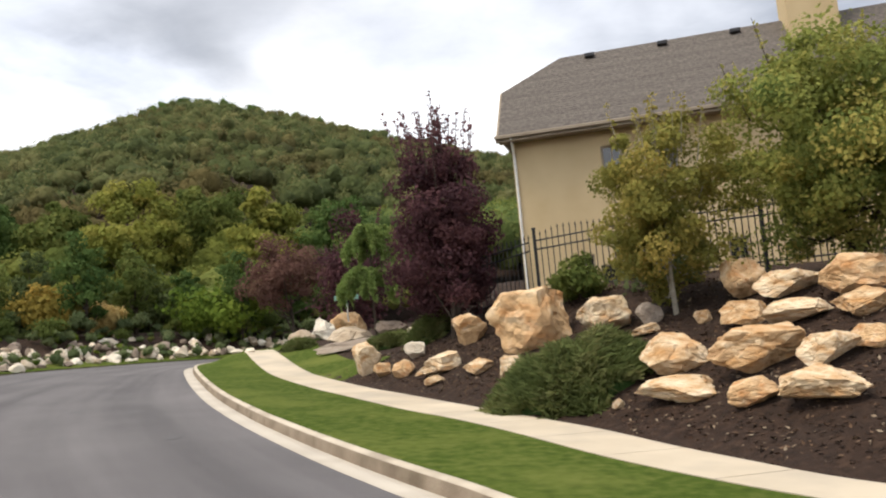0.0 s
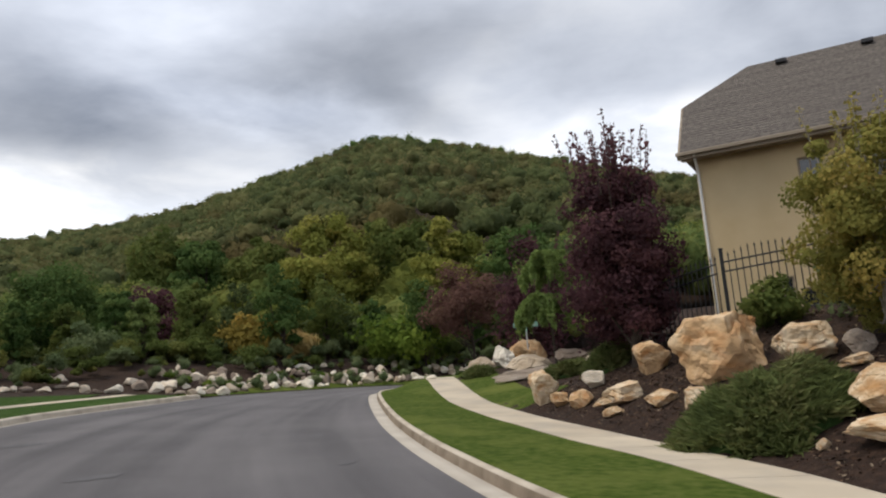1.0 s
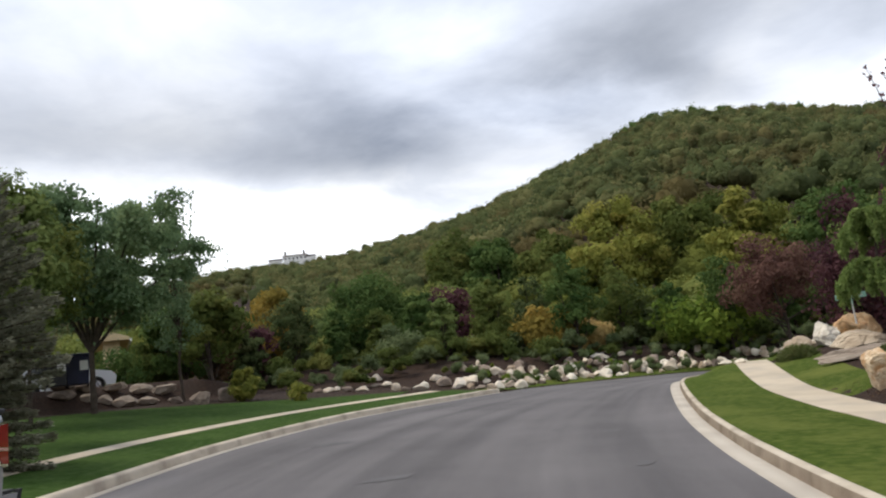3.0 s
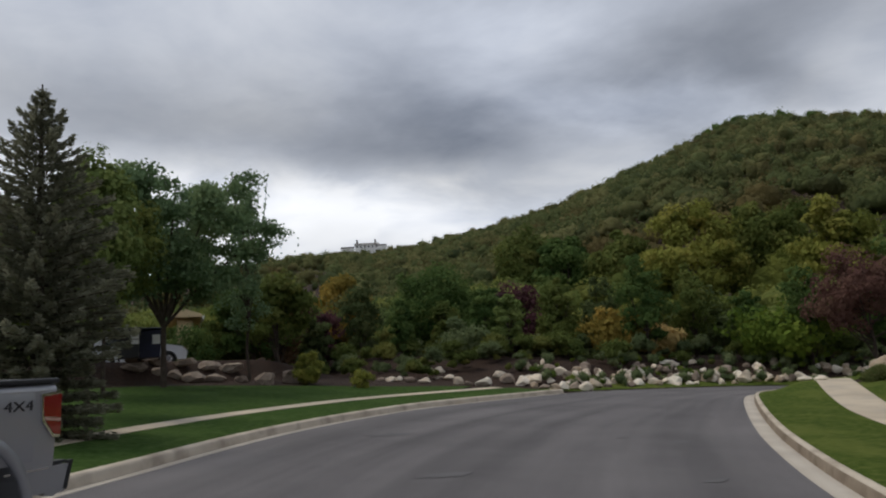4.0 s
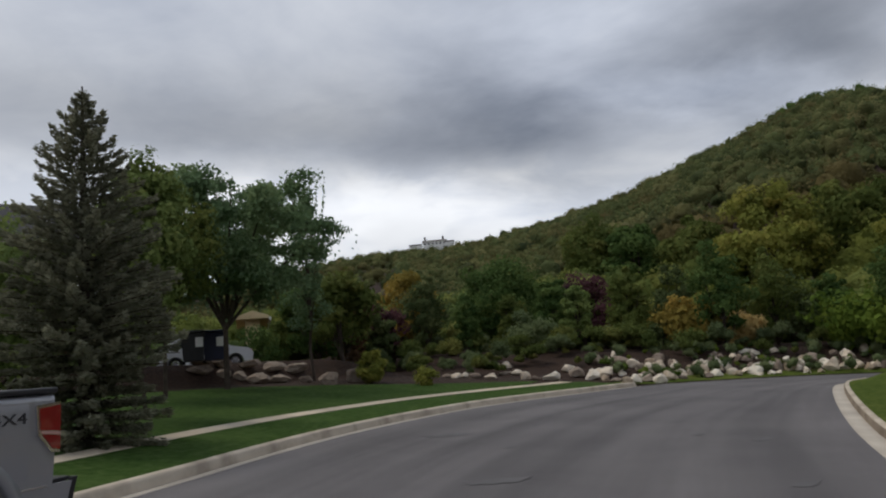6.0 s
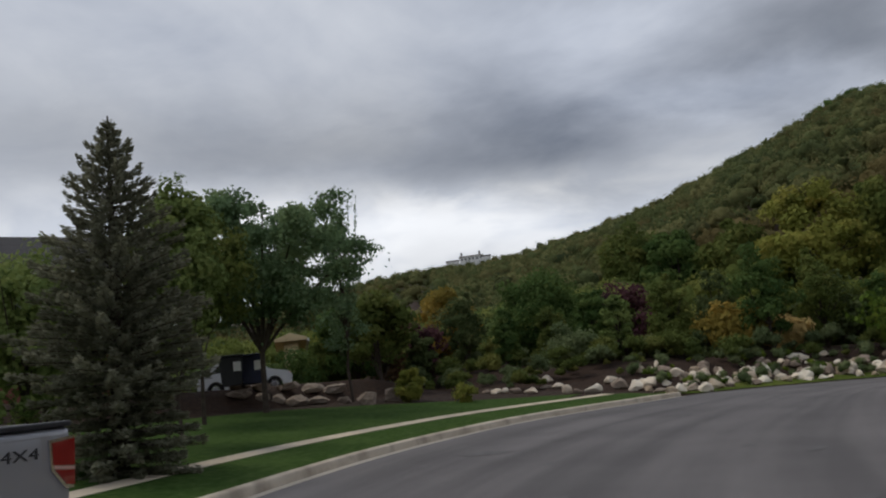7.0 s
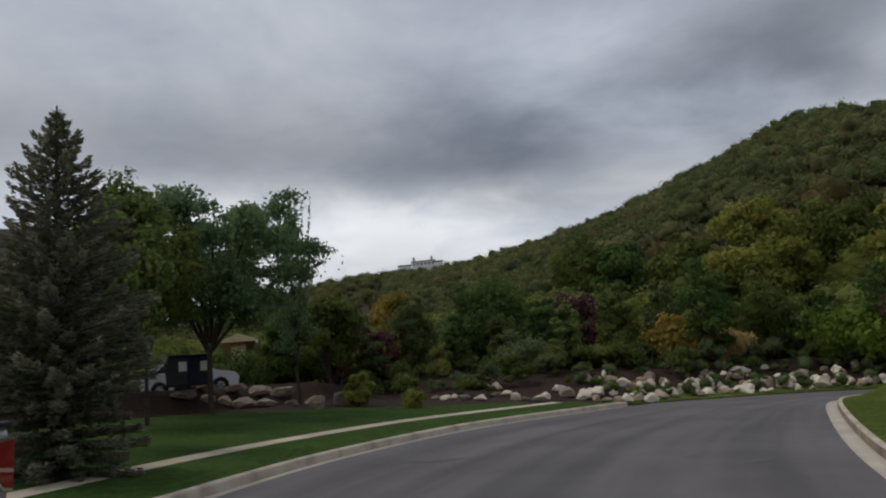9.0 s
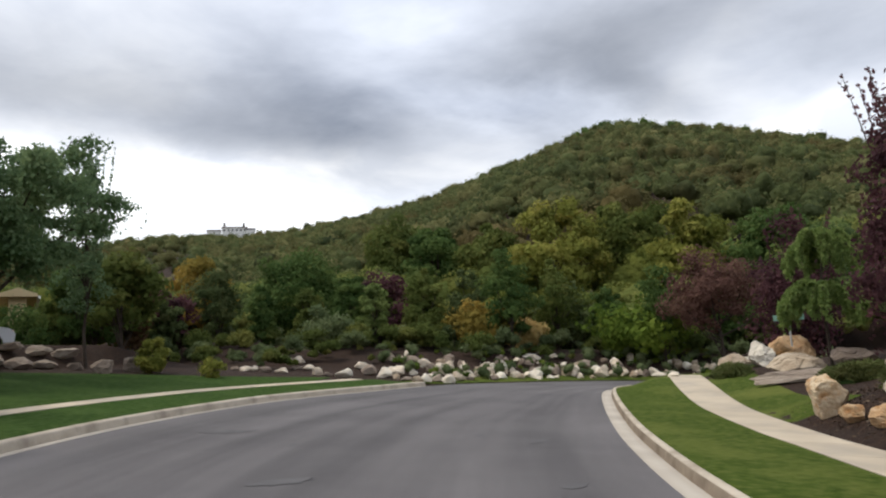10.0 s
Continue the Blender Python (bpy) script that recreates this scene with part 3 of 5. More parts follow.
for i, (px, py, pw, pd) in enumerate([(-11.0, 12.7, 1.0, 0.55), (-6.95, 9.62, 0.9, 0.35), (-4.1, 11.3, 0.5, 0.2), (-6.05, 14.7, 0.6, 0.22), (-7.2, 14.8, 0.4, 0.2), (-8.9, 12.0, 0.4, 0.16)]):
    road_patch(px, py, pw, pd, 60 + 9 * i, i)

# loose bark chips on the bank
crng = np.random.default_rng(12)
cx_, cy_ = crng.uniform(-5, 9, 60000), crng.uniform(4.5, 21, 60000)
cb = side(WF, cx_, cy_)
ok = (cb > 0.03) & (cb < 6.5)
cx_, cy_ = cx_[ok][:26000], cy_[ok][:26000]
cz_ = land(cx_, cy_) + 0.012
cc = np.column_stack([cx_, cy_, cz_])
cd = crng.normal(size=cc.shape) * (1, 1, 0.25)
cd /= np.linalg.norm(cd, axis=1)[:, None]
ce = np.cross(cd, crng.normal(0, 0.5, cc.shape) + (0, 0, 1))
ce /= np.linalg.norm(ce, axis=1)[:, None]
cs_ = crng.uniform(0.012, 0.045, (len(cc), 1))
cv = np.stack([cc - cd * cs_, cc + ce * cs_ * 0.4, cc + cd * cs_, cc - ce * cs_ * 0.4], 1).reshape(-1, 3)
tagged(arrays("bark_chips", cv, np.arange(len(cv)).reshape(-1, 4), CHIPS), "dark bark chips strewn over the bank", "mulch", kind="stuff")


# ---- rocks ----
def rock_mesh(seed, detail, taper=0.28):
    rnd = random.Random(seed)
    bm = bmesh.new()
    bmesh.ops.create_icosphere(bm, subdivisions=detail, radius=1)
    cuts = []
    for _ in range(17):
        d = Vector((rnd.gauss(0, 1), rnd.gauss(0, 1), rnd.gauss(0, 0.8))).normalized()
        cuts.append((d, rnd.uniform(0.46, 0.84)))
    o = Vector((rnd.uniform(0, 90), rnd.uniform(0, 90), rnd.uniform(0, 90)))
    for v in bm.verts:
        p = v.co.copy()
        p *= 1.0 + 0.16 * noise.noise(p * 1.1 + o)
        for d, k in cuts:
            e = p.dot(d) - k
            if e > 0:
                p -= d * e
        crack = max(0.0, 1 - abs(noise.noise(p * 1.9 + o)) * 9)
        p += p.normalized() * (0.07 * noise.noise(p * 2.2 + o) - 0.06 * abs(noise.noise(p * 3.4 + o)) - 0.055 * crack + 0.03 * noise.noise(p * 7 + o) - 0.03 * abs(noise.noise(p * 13 + o)) - 0.016 * abs(noise.noise(p * 27 + o)))
        v.co = p
    for v in bm.verts:
        k = 1 - taper * max(0.0, min(1.0, (v.co.z + 0.7) / 1.5))
        v.co.x, v.co.y = v.co.x * k + 0.12 * taper * v.co.z, v.co.y * k
    xs, ys, zs = ([v.co[i] for v in bm.verts] for i in range(3))
    lo, hi = Vector((min(xs), min(ys), min(zs))), Vector((max(xs), max(ys), max(zs)))
    for v in bm.verts:
        v.co = Vector([(v.co[i] - lo[i]) / (hi[i] - lo[i]) - (0.5 if i < 2 else 0) for i in range(3)])
    me = bpy.data.meshes.new("rock")
    bm.to_mesh(me)
    bm.free()
    return me


ROCK_COUNT = [0]
FAR_MESHES = [rock_mesh(900 + i, 2) for i in range(8)]
SHAPES = [rock_mesh(400 + i, 5, 0.06 + 0.05 * (i % 5)) for i in range(12)]


def settle(name, me, mat, x, y, w, h, d, turn, label, group):
    me2 = me.copy()
    me2.materials.append(mat)
    ob = new(name, me2)
    z = float(land(x, y)) - 0.12 * h
    rnd = random.Random(ROCK_COUNT[0])
    flip = rnd.choice((0, 180))
    ob.matrix_world = pose(x, y, z, rnd.uniform(-4, 4), rnd.uniform(-5, 5), turn + flip + rnd.uniform(-14, 14)) @ Matrix.Diagonal((w, d, h * 0.98, 1))
    return tagged(ob, label, "rock", group)


def boulder(x, y, w, h, d, turn, mat=None, label="cream limestone boulder set in dark mulch"):
    i = ROCK_COUNT[0]
    ROCK_COUNT[0] += 1
    return settle("boulder", SHAPES[(i * 5 + i // 12) % 12], mat or ROCK, x, y, w, h, d, turn, label, "landscape boulders")


def stone(x, y, w, h, d, turn, mat=None):
    i = ROCK_COUNT[0]
    ROCK_COUNT[0] += 1
    return settle("stone", FAR_MESHES[i % 8], mat or (PALE if i % 3 else DULL), x, y, w, h, d, turn, "pale angular stone edging the planting bed", "bed edging stones")


# x, y, width, height, depth, turn, stone
BANK = [
    (1.41, 14.97, 1.68, 1.42, 1.17, -6, TAWNY),
    (0.37, 17.02, 0.78, 0.82, 0.55, -2, TAWNY),
    (2.61, 13.71, 0.91, 0.84, 0.64, -11, ROCK),
    (3.26, 13.24, 0.47, 0.46, 0.33, -14, DULL),
    (3.05, 12.84, 0.56, 0.22, 0.39, -14, ROCK),
    (2.96, 11.01, 1.04, 0.66, 0.72, -16, ROCK),
    (3.66, 9.81, 1.13, 0.68, 0.79, -21, ROCK),
    (4.17, 9.07, 0.68, 0.45, 0.47, -26, ROCK),
    (4.62, 9.01, 0.45, 0.33, 0.32, -28, TAWNY),
    (2.66, 10.02, 1.03, 0.39, 0.72, -16, ROCK),
    (3.23, 8.96, 0.60, 0.36, 0.42, -21, TAWNY),
    (3.74, 8.36, 0.90, 0.48, 0.63, -25, ROCK),
    (2.04, 10.57, 0.18, 0.17, 0.12, -12, ROCK),
    (4.61, 12.48, 0.74, 0.82, 0.52, -21, TAWNY),
    (4.99, 11.80, 0.97, 0.49, 0.67, -24, ROCK),
    (4.15, 11.50, 0.68, 0.44, 0.47, -21, ROCK),
    (4.60, 10.68, 0.89, 0.40, 0.62, -24, ROCK),
    (5.50, 10.74, 1.00, 0.66, 0.70, -28, TAWNY),
    (5.11, 9.96, 0.80, 0.41, 0.56, -28, ROCK),
    (3.82, 12.24, 0.30, 0.25, 0.21, -18, ROCK),
    (-2.07, 18.56, 0.70, 0.97, 0.61, 6, ROCK),
    (-1.68, 17.61, 0.41, 0.41, 0.29, 5, TAWNY),
    (-1.16, 16.78, 0.51, 0.46, 0.36, 4, TAWNY),
    (-0.36, 15.90, 0.96, 0.54, 0.67, 1, ROCK),
    (-0.47, 15.27, 0.40, 0.21, 0.28, 2, ROCK),
    (0.38, 14.74, 0.60, 0.35, 0.42, -2, ROCK),
    (0.92, 13.71, 0.44, 0.47, 0.31, -4, ROCK),
    (-0.97, 19.62, 0.40, 0.61, 0.35, 3, PALE),
    (-0.95, 17.96, 0.51, 0.50, 0.36, 3, PALE),
    (-6.04, 31.14, 1.03, 0.73, 0.72, 11, PALE),
    (-5.01, 31.16, 1.01, 1.09, 0.71, 9, PALE),
    (-3.61, 27.62, 1.65, 0.76, 1.15, 7, PALE),
    (-2.11, 27.45, 1.21, 0.67, 0.84, 4, DULL),
    (-4.25, 32.90, 1.60, 1.6, 1.20, 7, TAWNY),
    (-3.45, 25.70, 2.30, 0.42, 0.60, 8, DULL),
]
BANK_LABEL = {"ochre_rock": "ochre and cream limestone boulder on the bank", "grey_rock": "grey-brown boulder half sunk in the mulch",
              "pale_stone": "pale cream boulder beside the curving walk", "limestone": "cream limestone boulder set in dark mulch"}
for bx, by, bw, bh, bd, bturn, bmat in BANK:
    boulder(bx, by, bw, 0.92 * bh, bd, bturn, bmat, BANK_LABEL[bmat.name])
# retaining rocks above the far lawn
boulder(-26.92, 16.06, 0.86, 0.26, 0.49, 63, DULL, "grey-brown boulder in the low retaining wall")
boulder(-26.92, 16.86, 0.79, 0.35, 0.58, 62, DULL, "grey-brown boulder in the low retaining wall")
boulder(-26.97, 17.90, 1.13, 0.33, 0.57, 60, DULL, "grey-brown boulder in the low retaining wall")
boulder(-26.94, 19.02, 1.08, 0.43, 0.67, 58, DULL, "grey-brown boulder in the low retaining wall")
boulder(-26.93, 20.05, 0.99, 0.41, 0.66, 57, DULL, "grey-brown boulder in the low retaining wall")
boulder(-26.37, 15.73, 0.99, 0.42, 0.66, 63, DULL, "grey-brown boulder in the low retaining wall")
boulder(-26.42, 16.67, 0.52, 0.34, 0.39, 61, DULL, "grey-brown boulder in the low retaining wall")
boulder(-26.35, 17.22, 0.52, 0.39, 0.39, 60, DULL, "grey-brown boulder in the low retaining wall")
boulder(-26.12, 17.85, 0.91, 0.48, 0.68, 59, DULL, "grey-brown boulder in the low retaining wall")
boulder(-26.07, 18.78, 0.84, 0.40, 0.63, 58, DULL, "grey-brown boulder in the low retaining wall")
boulder(-24.94, 19.12, 0.54, 0.30, 0.40, 56, DULL, "grey-brown boulder in the low retaining wall")
boulder(-23.46, 19.10, 0.74, 0.53, 0.55, 54, DULL, "grey-brown boulder in the low retaining wall")
boulder(-23.85, 20.78, 0.94, 0.64, 0.71, 52, DULL, "grey-brown boulder in the low retaining wall")
# stones edging the far bed
stone(-23.48, 25.00, 0.46, 0.18, 0.34, 46)
stone(-22.86, 24.91, 0.43, 0.25, 0.32, 45)
stone(-22.72, 25.24, 0.30, 0.27, 0.22, 45)
stone(-22.14, 25.25, 0.52, 0.27, 0.39, 44)
stone(-21.49, 25.38, 0.53, 0.27, 0.40, 43)
stone(-25.67, 29.42, 0.48, 0.48, 0.36, 43)
stone(-25.27, 29.36, 0.68, 0.37, 0.51, 43)
stone(-24.49, 29.15, 0.36, 0.39, 0.27, 42)
stone(-24.04, 29.33, 0.59, 0.38, 0.44, 42)
stone(-23.29, 28.36, 0.49, 0.17, 0.37, 42)
stone(-22.63, 28.31, 0.49, 0.29, 0.36, 41)
stone(-20.31, 26.15, 0.42, 0.37, 0.31, 40)
stone(-19.74, 26.10, 0.41, 0.20, 0.31, 39)
stone(-19.18, 26.28, 0.71, 0.41, 0.53, 38)
stone(-20.65, 29.46, 0.67, 0.36, 0.50, 37)
stone(-19.80, 28.77, 0.65, 0.49, 0.49, 37)
stone(-18.95, 28.66, 0.64, 0.50, 0.48, 35)
stone(-18.40, 28.67, 0.29, 0.27, 0.22, 35)
stone(-17.77, 28.42, 0.49, 0.22, 0.37, 34)
stone(-16.35, 27.08, 0.42, 0.33, 0.31, 33)
stone(-17.03, 28.84, 0.33, 0.22, 0.25, 32)
stone(-21.01, 31.89, 0.44, 0.31, 0.33, 35)
stone(-20.27, 31.06, 0.37, 0.45, 0.28, 35)
stone(-19.92, 31.35, 0.30, 0.25, 0.22, 34)
stone(-19.49, 31.43, 0.86, 0.37, 0.61, 33)
stone(-20.10, 32.08, 0.30, 0.36, 0.23, 34)
stone(-18.77, 31.42, 0.61, 0.42, 0.46, 32)
stone(-18.20, 31.07, 0.48, 0.43, 0.36, 32)
stone(-18.40, 32.47, 0.87, 0.30, 0.53, 31)
stone(-17.95, 31.81, 0.73, 0.29, 0.52, 31)
stone(-16.86, 29.29, 0.54, 0.40, 0.40, 32)
stone(-16.25, 29.12, 0.53, 0.44, 0.40, 31)
stone(-16.65, 30.36, 0.57, 0.48, 0.43, 30)
stone(-17.86, 32.86, 0.23, 0.35, 0.18, 30)
stone(-16.61, 32.22, 0.36, 0.31, 0.27, 29)
stone(-16.31, 32.75, 0.39, 0.49, 0.29, 28)
stone(-17.01, 34.63, 0.36, 0.36, 0.27, 27)
stone(-16.62, 34.40, 0.46, 0.41, 0.35, 27)
stone(-16.20, 33.74, 0.43, 0.30, 0.32, 27)
stone(-16.97, 35.58, 0.40, 0.34, 0.30, 27)
stone(-16.18, 34.52, 0.46, 0.38, 0.34, 26)
stone(-16.77, 37.79, 0.70, 0.22, 0.44, 25)
stone(-16.04, 36.05, 0.58, 0.42, 0.44, 25)
stone(-16.75, 39.50, 0.72, 0.23, 0.45, 24)
stone(-16.21, 37.54, 0.44, 0.33, 0.33, 24)
stone(-15.64, 36.85, 0.40, 0.32, 0.30, 24)
stone(-15.87, 38.62, 0.56, 0.28, 0.42, 23)
stone(-15.17, 36.87, 0.53, 0.27, 0.40, 23)
stone(-14.58, 35.93, 0.39, 0.57, 0.29, 23)
stone(-14.24, 36.26, 0.52, 0.55, 0.39, 22)
stone(-14.11, 37.16, 0.40, 0.45, 0.30, 21)
stone(-14.10, 38.14, 0.60, 0.52, 0.45, 21)
stone(-12.95, 37.27, 0.66, 0.66, 0.49, 20)
stone(-12.64, 37.81, 0.48, 0.37, 0.36, 19)
stone(-12.86, 39.52, 0.42, 0.39, 0.31, 18)
stone(-12.21, 38.19, 0.54, 0.48, 0.40, 18)
stone(-11.79, 38.16, 0.40, 0.40, 0.30, 17)
stone(-11.41, 38.79, 0.49, 0.43, 0.37, 17)
stone(-8.09, 29.16, 0.49, 0.20, 0.37, 16)
stone(-7.56, 29.09, 0.39, 0.20, 0.29, 15)



# smaller stones between the edging
srnd = random.Random(8)
bed_line = even(KL[int(len(KL) * 0.57):int(len(KL) * 0.88)], 90)
for i in range(170):
    q = offset(bed_line, -0.9 - 3.2 * srnd.random() ** 1.5)[srnd.randrange(1, 86)]
    w = srnd.uniform(0.24, 0.70)
    stone(q[0], q[1], w, w * srnd.uniform(0.5, 0.85), w * srnd.uniform(0.6, 0.9), srnd.uniform(0, 180), PALE if i % 5 else DULL)


# ---- trees and shrubs ----
def leaf_quads(rng, centres, size, droop=0.0, long=1.5, outward=None):
    """Small leaves at the given places, turned at random or about an outward way."""
    n = len(centres)
    a = rng.normal(size=(n, 3))
    if outward is not None:
        w = outward + rng.normal(0, 0.45, (n, 3))
        a = np.cross(w, a)
    a[:, 2] -= droop
    a /= np.linalg.norm(a, axis=1)[:, None] + 1e-9
    b = np.cross(a, rng.normal(size=(n, 3)) if outward is None else w)
    b /= np.linalg.norm(b, axis=1)[:, None]
    s = size * rng.uniform(0.6, 1.35, (n, 1))
    a, b = a * s * long * 0.5, b * s * 0.5
    v = np.stack([centres - a, centres + b - 0.15 * a, centres + a, centres - b - 0.15 * a], 1).reshape(-1, 3)
    return v, np.arange(4 * n).reshape(-1, 4)


def crown_points(rng, n, clumps, centre, radii, clump_size, shell=0.55, taper=0.0):
    """Leaf places in uneven clumps over an ellipsoid crown."""
    d = rng.normal(size=(clumps, 3))
    d /= np.linalg.norm(d, axis=1)[:, None]
    r = (shell + (1 - shell) * rng.uniform(0, 1, (clumps, 1)) ** 0.6) * rng.uniform(0.86, 1.10, (clumps, 1))
    c = d * r
    if taper:
        c[:, :2] *= (1 - taper * np.clip((c[:, 2:3] + 1) / 2, 0, 1))
    c = c * radii + centre
    pick = rng.integers(0, clumps, n)
    sizes = clump_size * rng.uniform(0.6, 1.4, clumps)
    e = rng.normal(size=(n, 3))
    e /= np.linalg.norm(e, axis=1)[:, None]
    e *= rng.uniform(0.15, 1.0, (n, 1)) ** 0.5
    p = c[pick] + e * sizes[pick][:, None] * np.array([1, 1, 0.75])
    way = (p - centre) / radii
    way /= np.linalg.norm(way, axis=1)[:, None] + 1e-9
    tones = np.clip(rng.normal(0.5, 0.17, clumps), 0.05, 0.95)
    return p, c, 0.6 * e + 0.5 * way, tones[pick]


def trunk_mesh(bm, rnd, height, r, ends, lean=0.0, split=0.3):
    knots = [Vector((0, 0, -0.25))]
    for i in range(1, 5):
        knots.append(Vector((rnd.uniform(-1, 1) * 0.03 * height + lean * i, rnd.uniform(-1, 1) * 0.03 * height, height * i / 4)))
    for i in range(4):
        rod(bm, knots[i], knots[i + 1], r * (1 - 0.22 * i), r * (1 - 0.22 * (i + 1)))
    for e in ends:
        k = min(3, max(0, int(4 * split + rnd.random() * 2)))
        s = knots[k].lerp(knots[k + 1], rnd.random())
        e = Vector(e)
        m = s.lerp(e, 0.5) + Vector((0, 0, -0.06 * height))
        rod(bm, s, m, r * 0.42, r * 0.26, 5)
        rod(bm, m, e, r * 0.26, r * 0.07, 5)


TREES = [0]


def tree(name, x, y, height, width, leaves, label, category="tree", low=0.22, count=4000, clumps=40, size=0.16, clump=0.16, bark=None, depth=None,
         droop=0.0, taper=0.0, shell=0.5, limbs=14, trunk_r=None, wisps=0, lean=0.0, long=1.5):
    TREES[0] += 1
    seed = 1000 + TREES[0]
    rng, rnd = np.random.default_rng(seed), random.Random(seed)
    base = empty(name, pose(x, y, float(land(x, y))), label, category)
    zc, rz = height * (1 + low) / 2, height * (1 - low) / 2
    dp = depth or width
    pts, cs, way, tone = crown_points(rng, count, clumps, np.array([lean * 3, 0, zc]), np.array([width / 2, dp / 2, rz]) * 0.9, clump * width, shell, taper)
    twigs = []
    if wisps:
        extra = []
        for _ in range(wisps):
            a, rr = rng.uniform(0, 2 * math.pi), rng.uniform(0, 0.32) * width
            top = height * rng.uniform(0.9, 1.06)
            m = 34
            s = rng.uniform(0, 1, m)
            extra.append(np.column_stack([np.cos(a) * rr * (1 + 0.3 * s) + rng.normal(0, 0.035, m), np.sin(a) * rr * (1 + 0.3 * s) + rng.normal(0, 0.035, m), top - (1 - s) * height * 0.22]))
            twigs.append(((math.cos(a) * rr, math.sin(a) * rr, top - height * 0.26), (math.cos(a) * rr * 1.3, math.sin(a) * rr * 1.3, top + 0.01)))
        pts = np.vstack([pts, *extra])
        way = np.vstack([way, rng.normal(size=(len(pts) - len(way), 3))])
        tone = np.r_[tone, np.full(len(pts) - len(tone), 0.7)]
    v, f = leaf_quads(rng, pts, size, droop, long, way)
    arrays("crown", v, f, leaves, base, tone=np.repeat(tone, 4))
    if limbs:
        bm = bmesh.new()
        ends = [cs[i] for i in rng.permutation(len(cs))[:limbs]]
        trunk_mesh(bm, rnd, height * 0.62, trunk_r or height * 0.016 + 0.02, ends, lean, 0.35 if low > 0.1 else 0.1)
        for q0, q1 in twigs:
            rod(bm, q0, q1, 0.012, 0.005, 4)
        part("trunk", bm, bark or BARK, base)
    return base


def shrub(x, y, height, width, leaves, label, count=1500, size=0.13, name="shrub", **k):
    return tree(name, x, y, height, width, leaves, label, "shrub", low=-0.15, count=count, clumps=22, size=size, clump=0.2, limbs=6, trunk_r=0.03, shell=0.35, **k)


def spruce(x, y, height, width):
    """A blue-grey spruce: whorls of drooping boughs round a straight stem."""
    base = empty("spruce_tree", pose(x, y, float(land(x, y))), "tall blue-grey spruce with boughs to the ground", "tree")
    rng = np.random.default_rng(77)
    bm = bmesh.new()
    rod(bm, (0, 0, -0.2), (0, 0, height), 0.15, 0.015, 8)
    centres, dirs, tones = [], [], []
    levels = 34
    for i in range(levels):
        s = (i / (levels - 1)) ** 0.95
        z = height * (0.02 + 0.95 * s)
        reach = width / 2 * float(np.interp(s, [0, 0.12, 0.35, 0.6, 0.8, 0.92, 1], [0.70, 0.90, 0.93, 0.70, 0.42, 0.19, 0.03])) * rng.uniform(0.8, 1.08) + 0.05
        n = int(14 - 7.5 * s)
        for j in range(n):
            a = 2 * math.pi * (j + rng.uniform(-0.35, 0.35)) / n + i * 0.9
            r = reach * rng.uniform(0.6, 1.15)
            up = -0.20 + 0.70 * s
            tip = np.array([math.cos(a) * r, math.sin(a) * r, z + up * r])
            rod(bm, (0, 0, z), tip, 0.022 * (1.2 - s), 0.006, 4)
            m = int(22 + 250 * r * (1 - 0.66 * s))
            k = rng.uniform(0.12, 1.0, m) ** 0.75
            w = (0.045 + 0.17 * r * (1 - k)) * rng.uniform(-1, 1, m)
            p = np.array([0, 0, z]) + k[:, None] * (tip - np.array([0, 0, z]))
            p[:, 2] += 0.10 * r * k * k
            p += np.column_stack([-math.sin(a) * w, math.cos(a) * w, rng.normal(-0.04, 0.035, m)])
            d = np.column_stack([math.cos(a) - math.sin(a) * np.sign(w) * 0.8, math.sin(a) + math.cos(a) * np.sign(w) * 0.8, np.full(m, up + 0.1)])
            centres.append(p)
            tones.append(np.full(m, rng.uniform(0.2, 0.7)) + 0.25 * k)
            dirs.append(d)
    c, d = np.vstack(centres), np.vstack(dirs)
    d += rng.normal(0, 0.25, d.shape)
    d /= np.linalg.norm(d, axis=1)[:, None]
    b = np.cross(d, rng.normal(size=d.shape))
    b /= np.linalg.norm(b, axis=1)[:, None]
    s = rng.uniform(0.055, 0.11, (len(c), 1))
    v = np.stack([c - d * s * 0.6, c + b * s * 0.22, c + d * s * 0.6, c - b * s * 0.22], 1).reshape(-1, 3)
    arrays("bough_mass", v, np.arange(len(v)).reshape(-1, 4), L_SPRUCE, base, tone=np.repeat(np.hstack(tones), 4))
    part("trunk", bm, BARK, base)


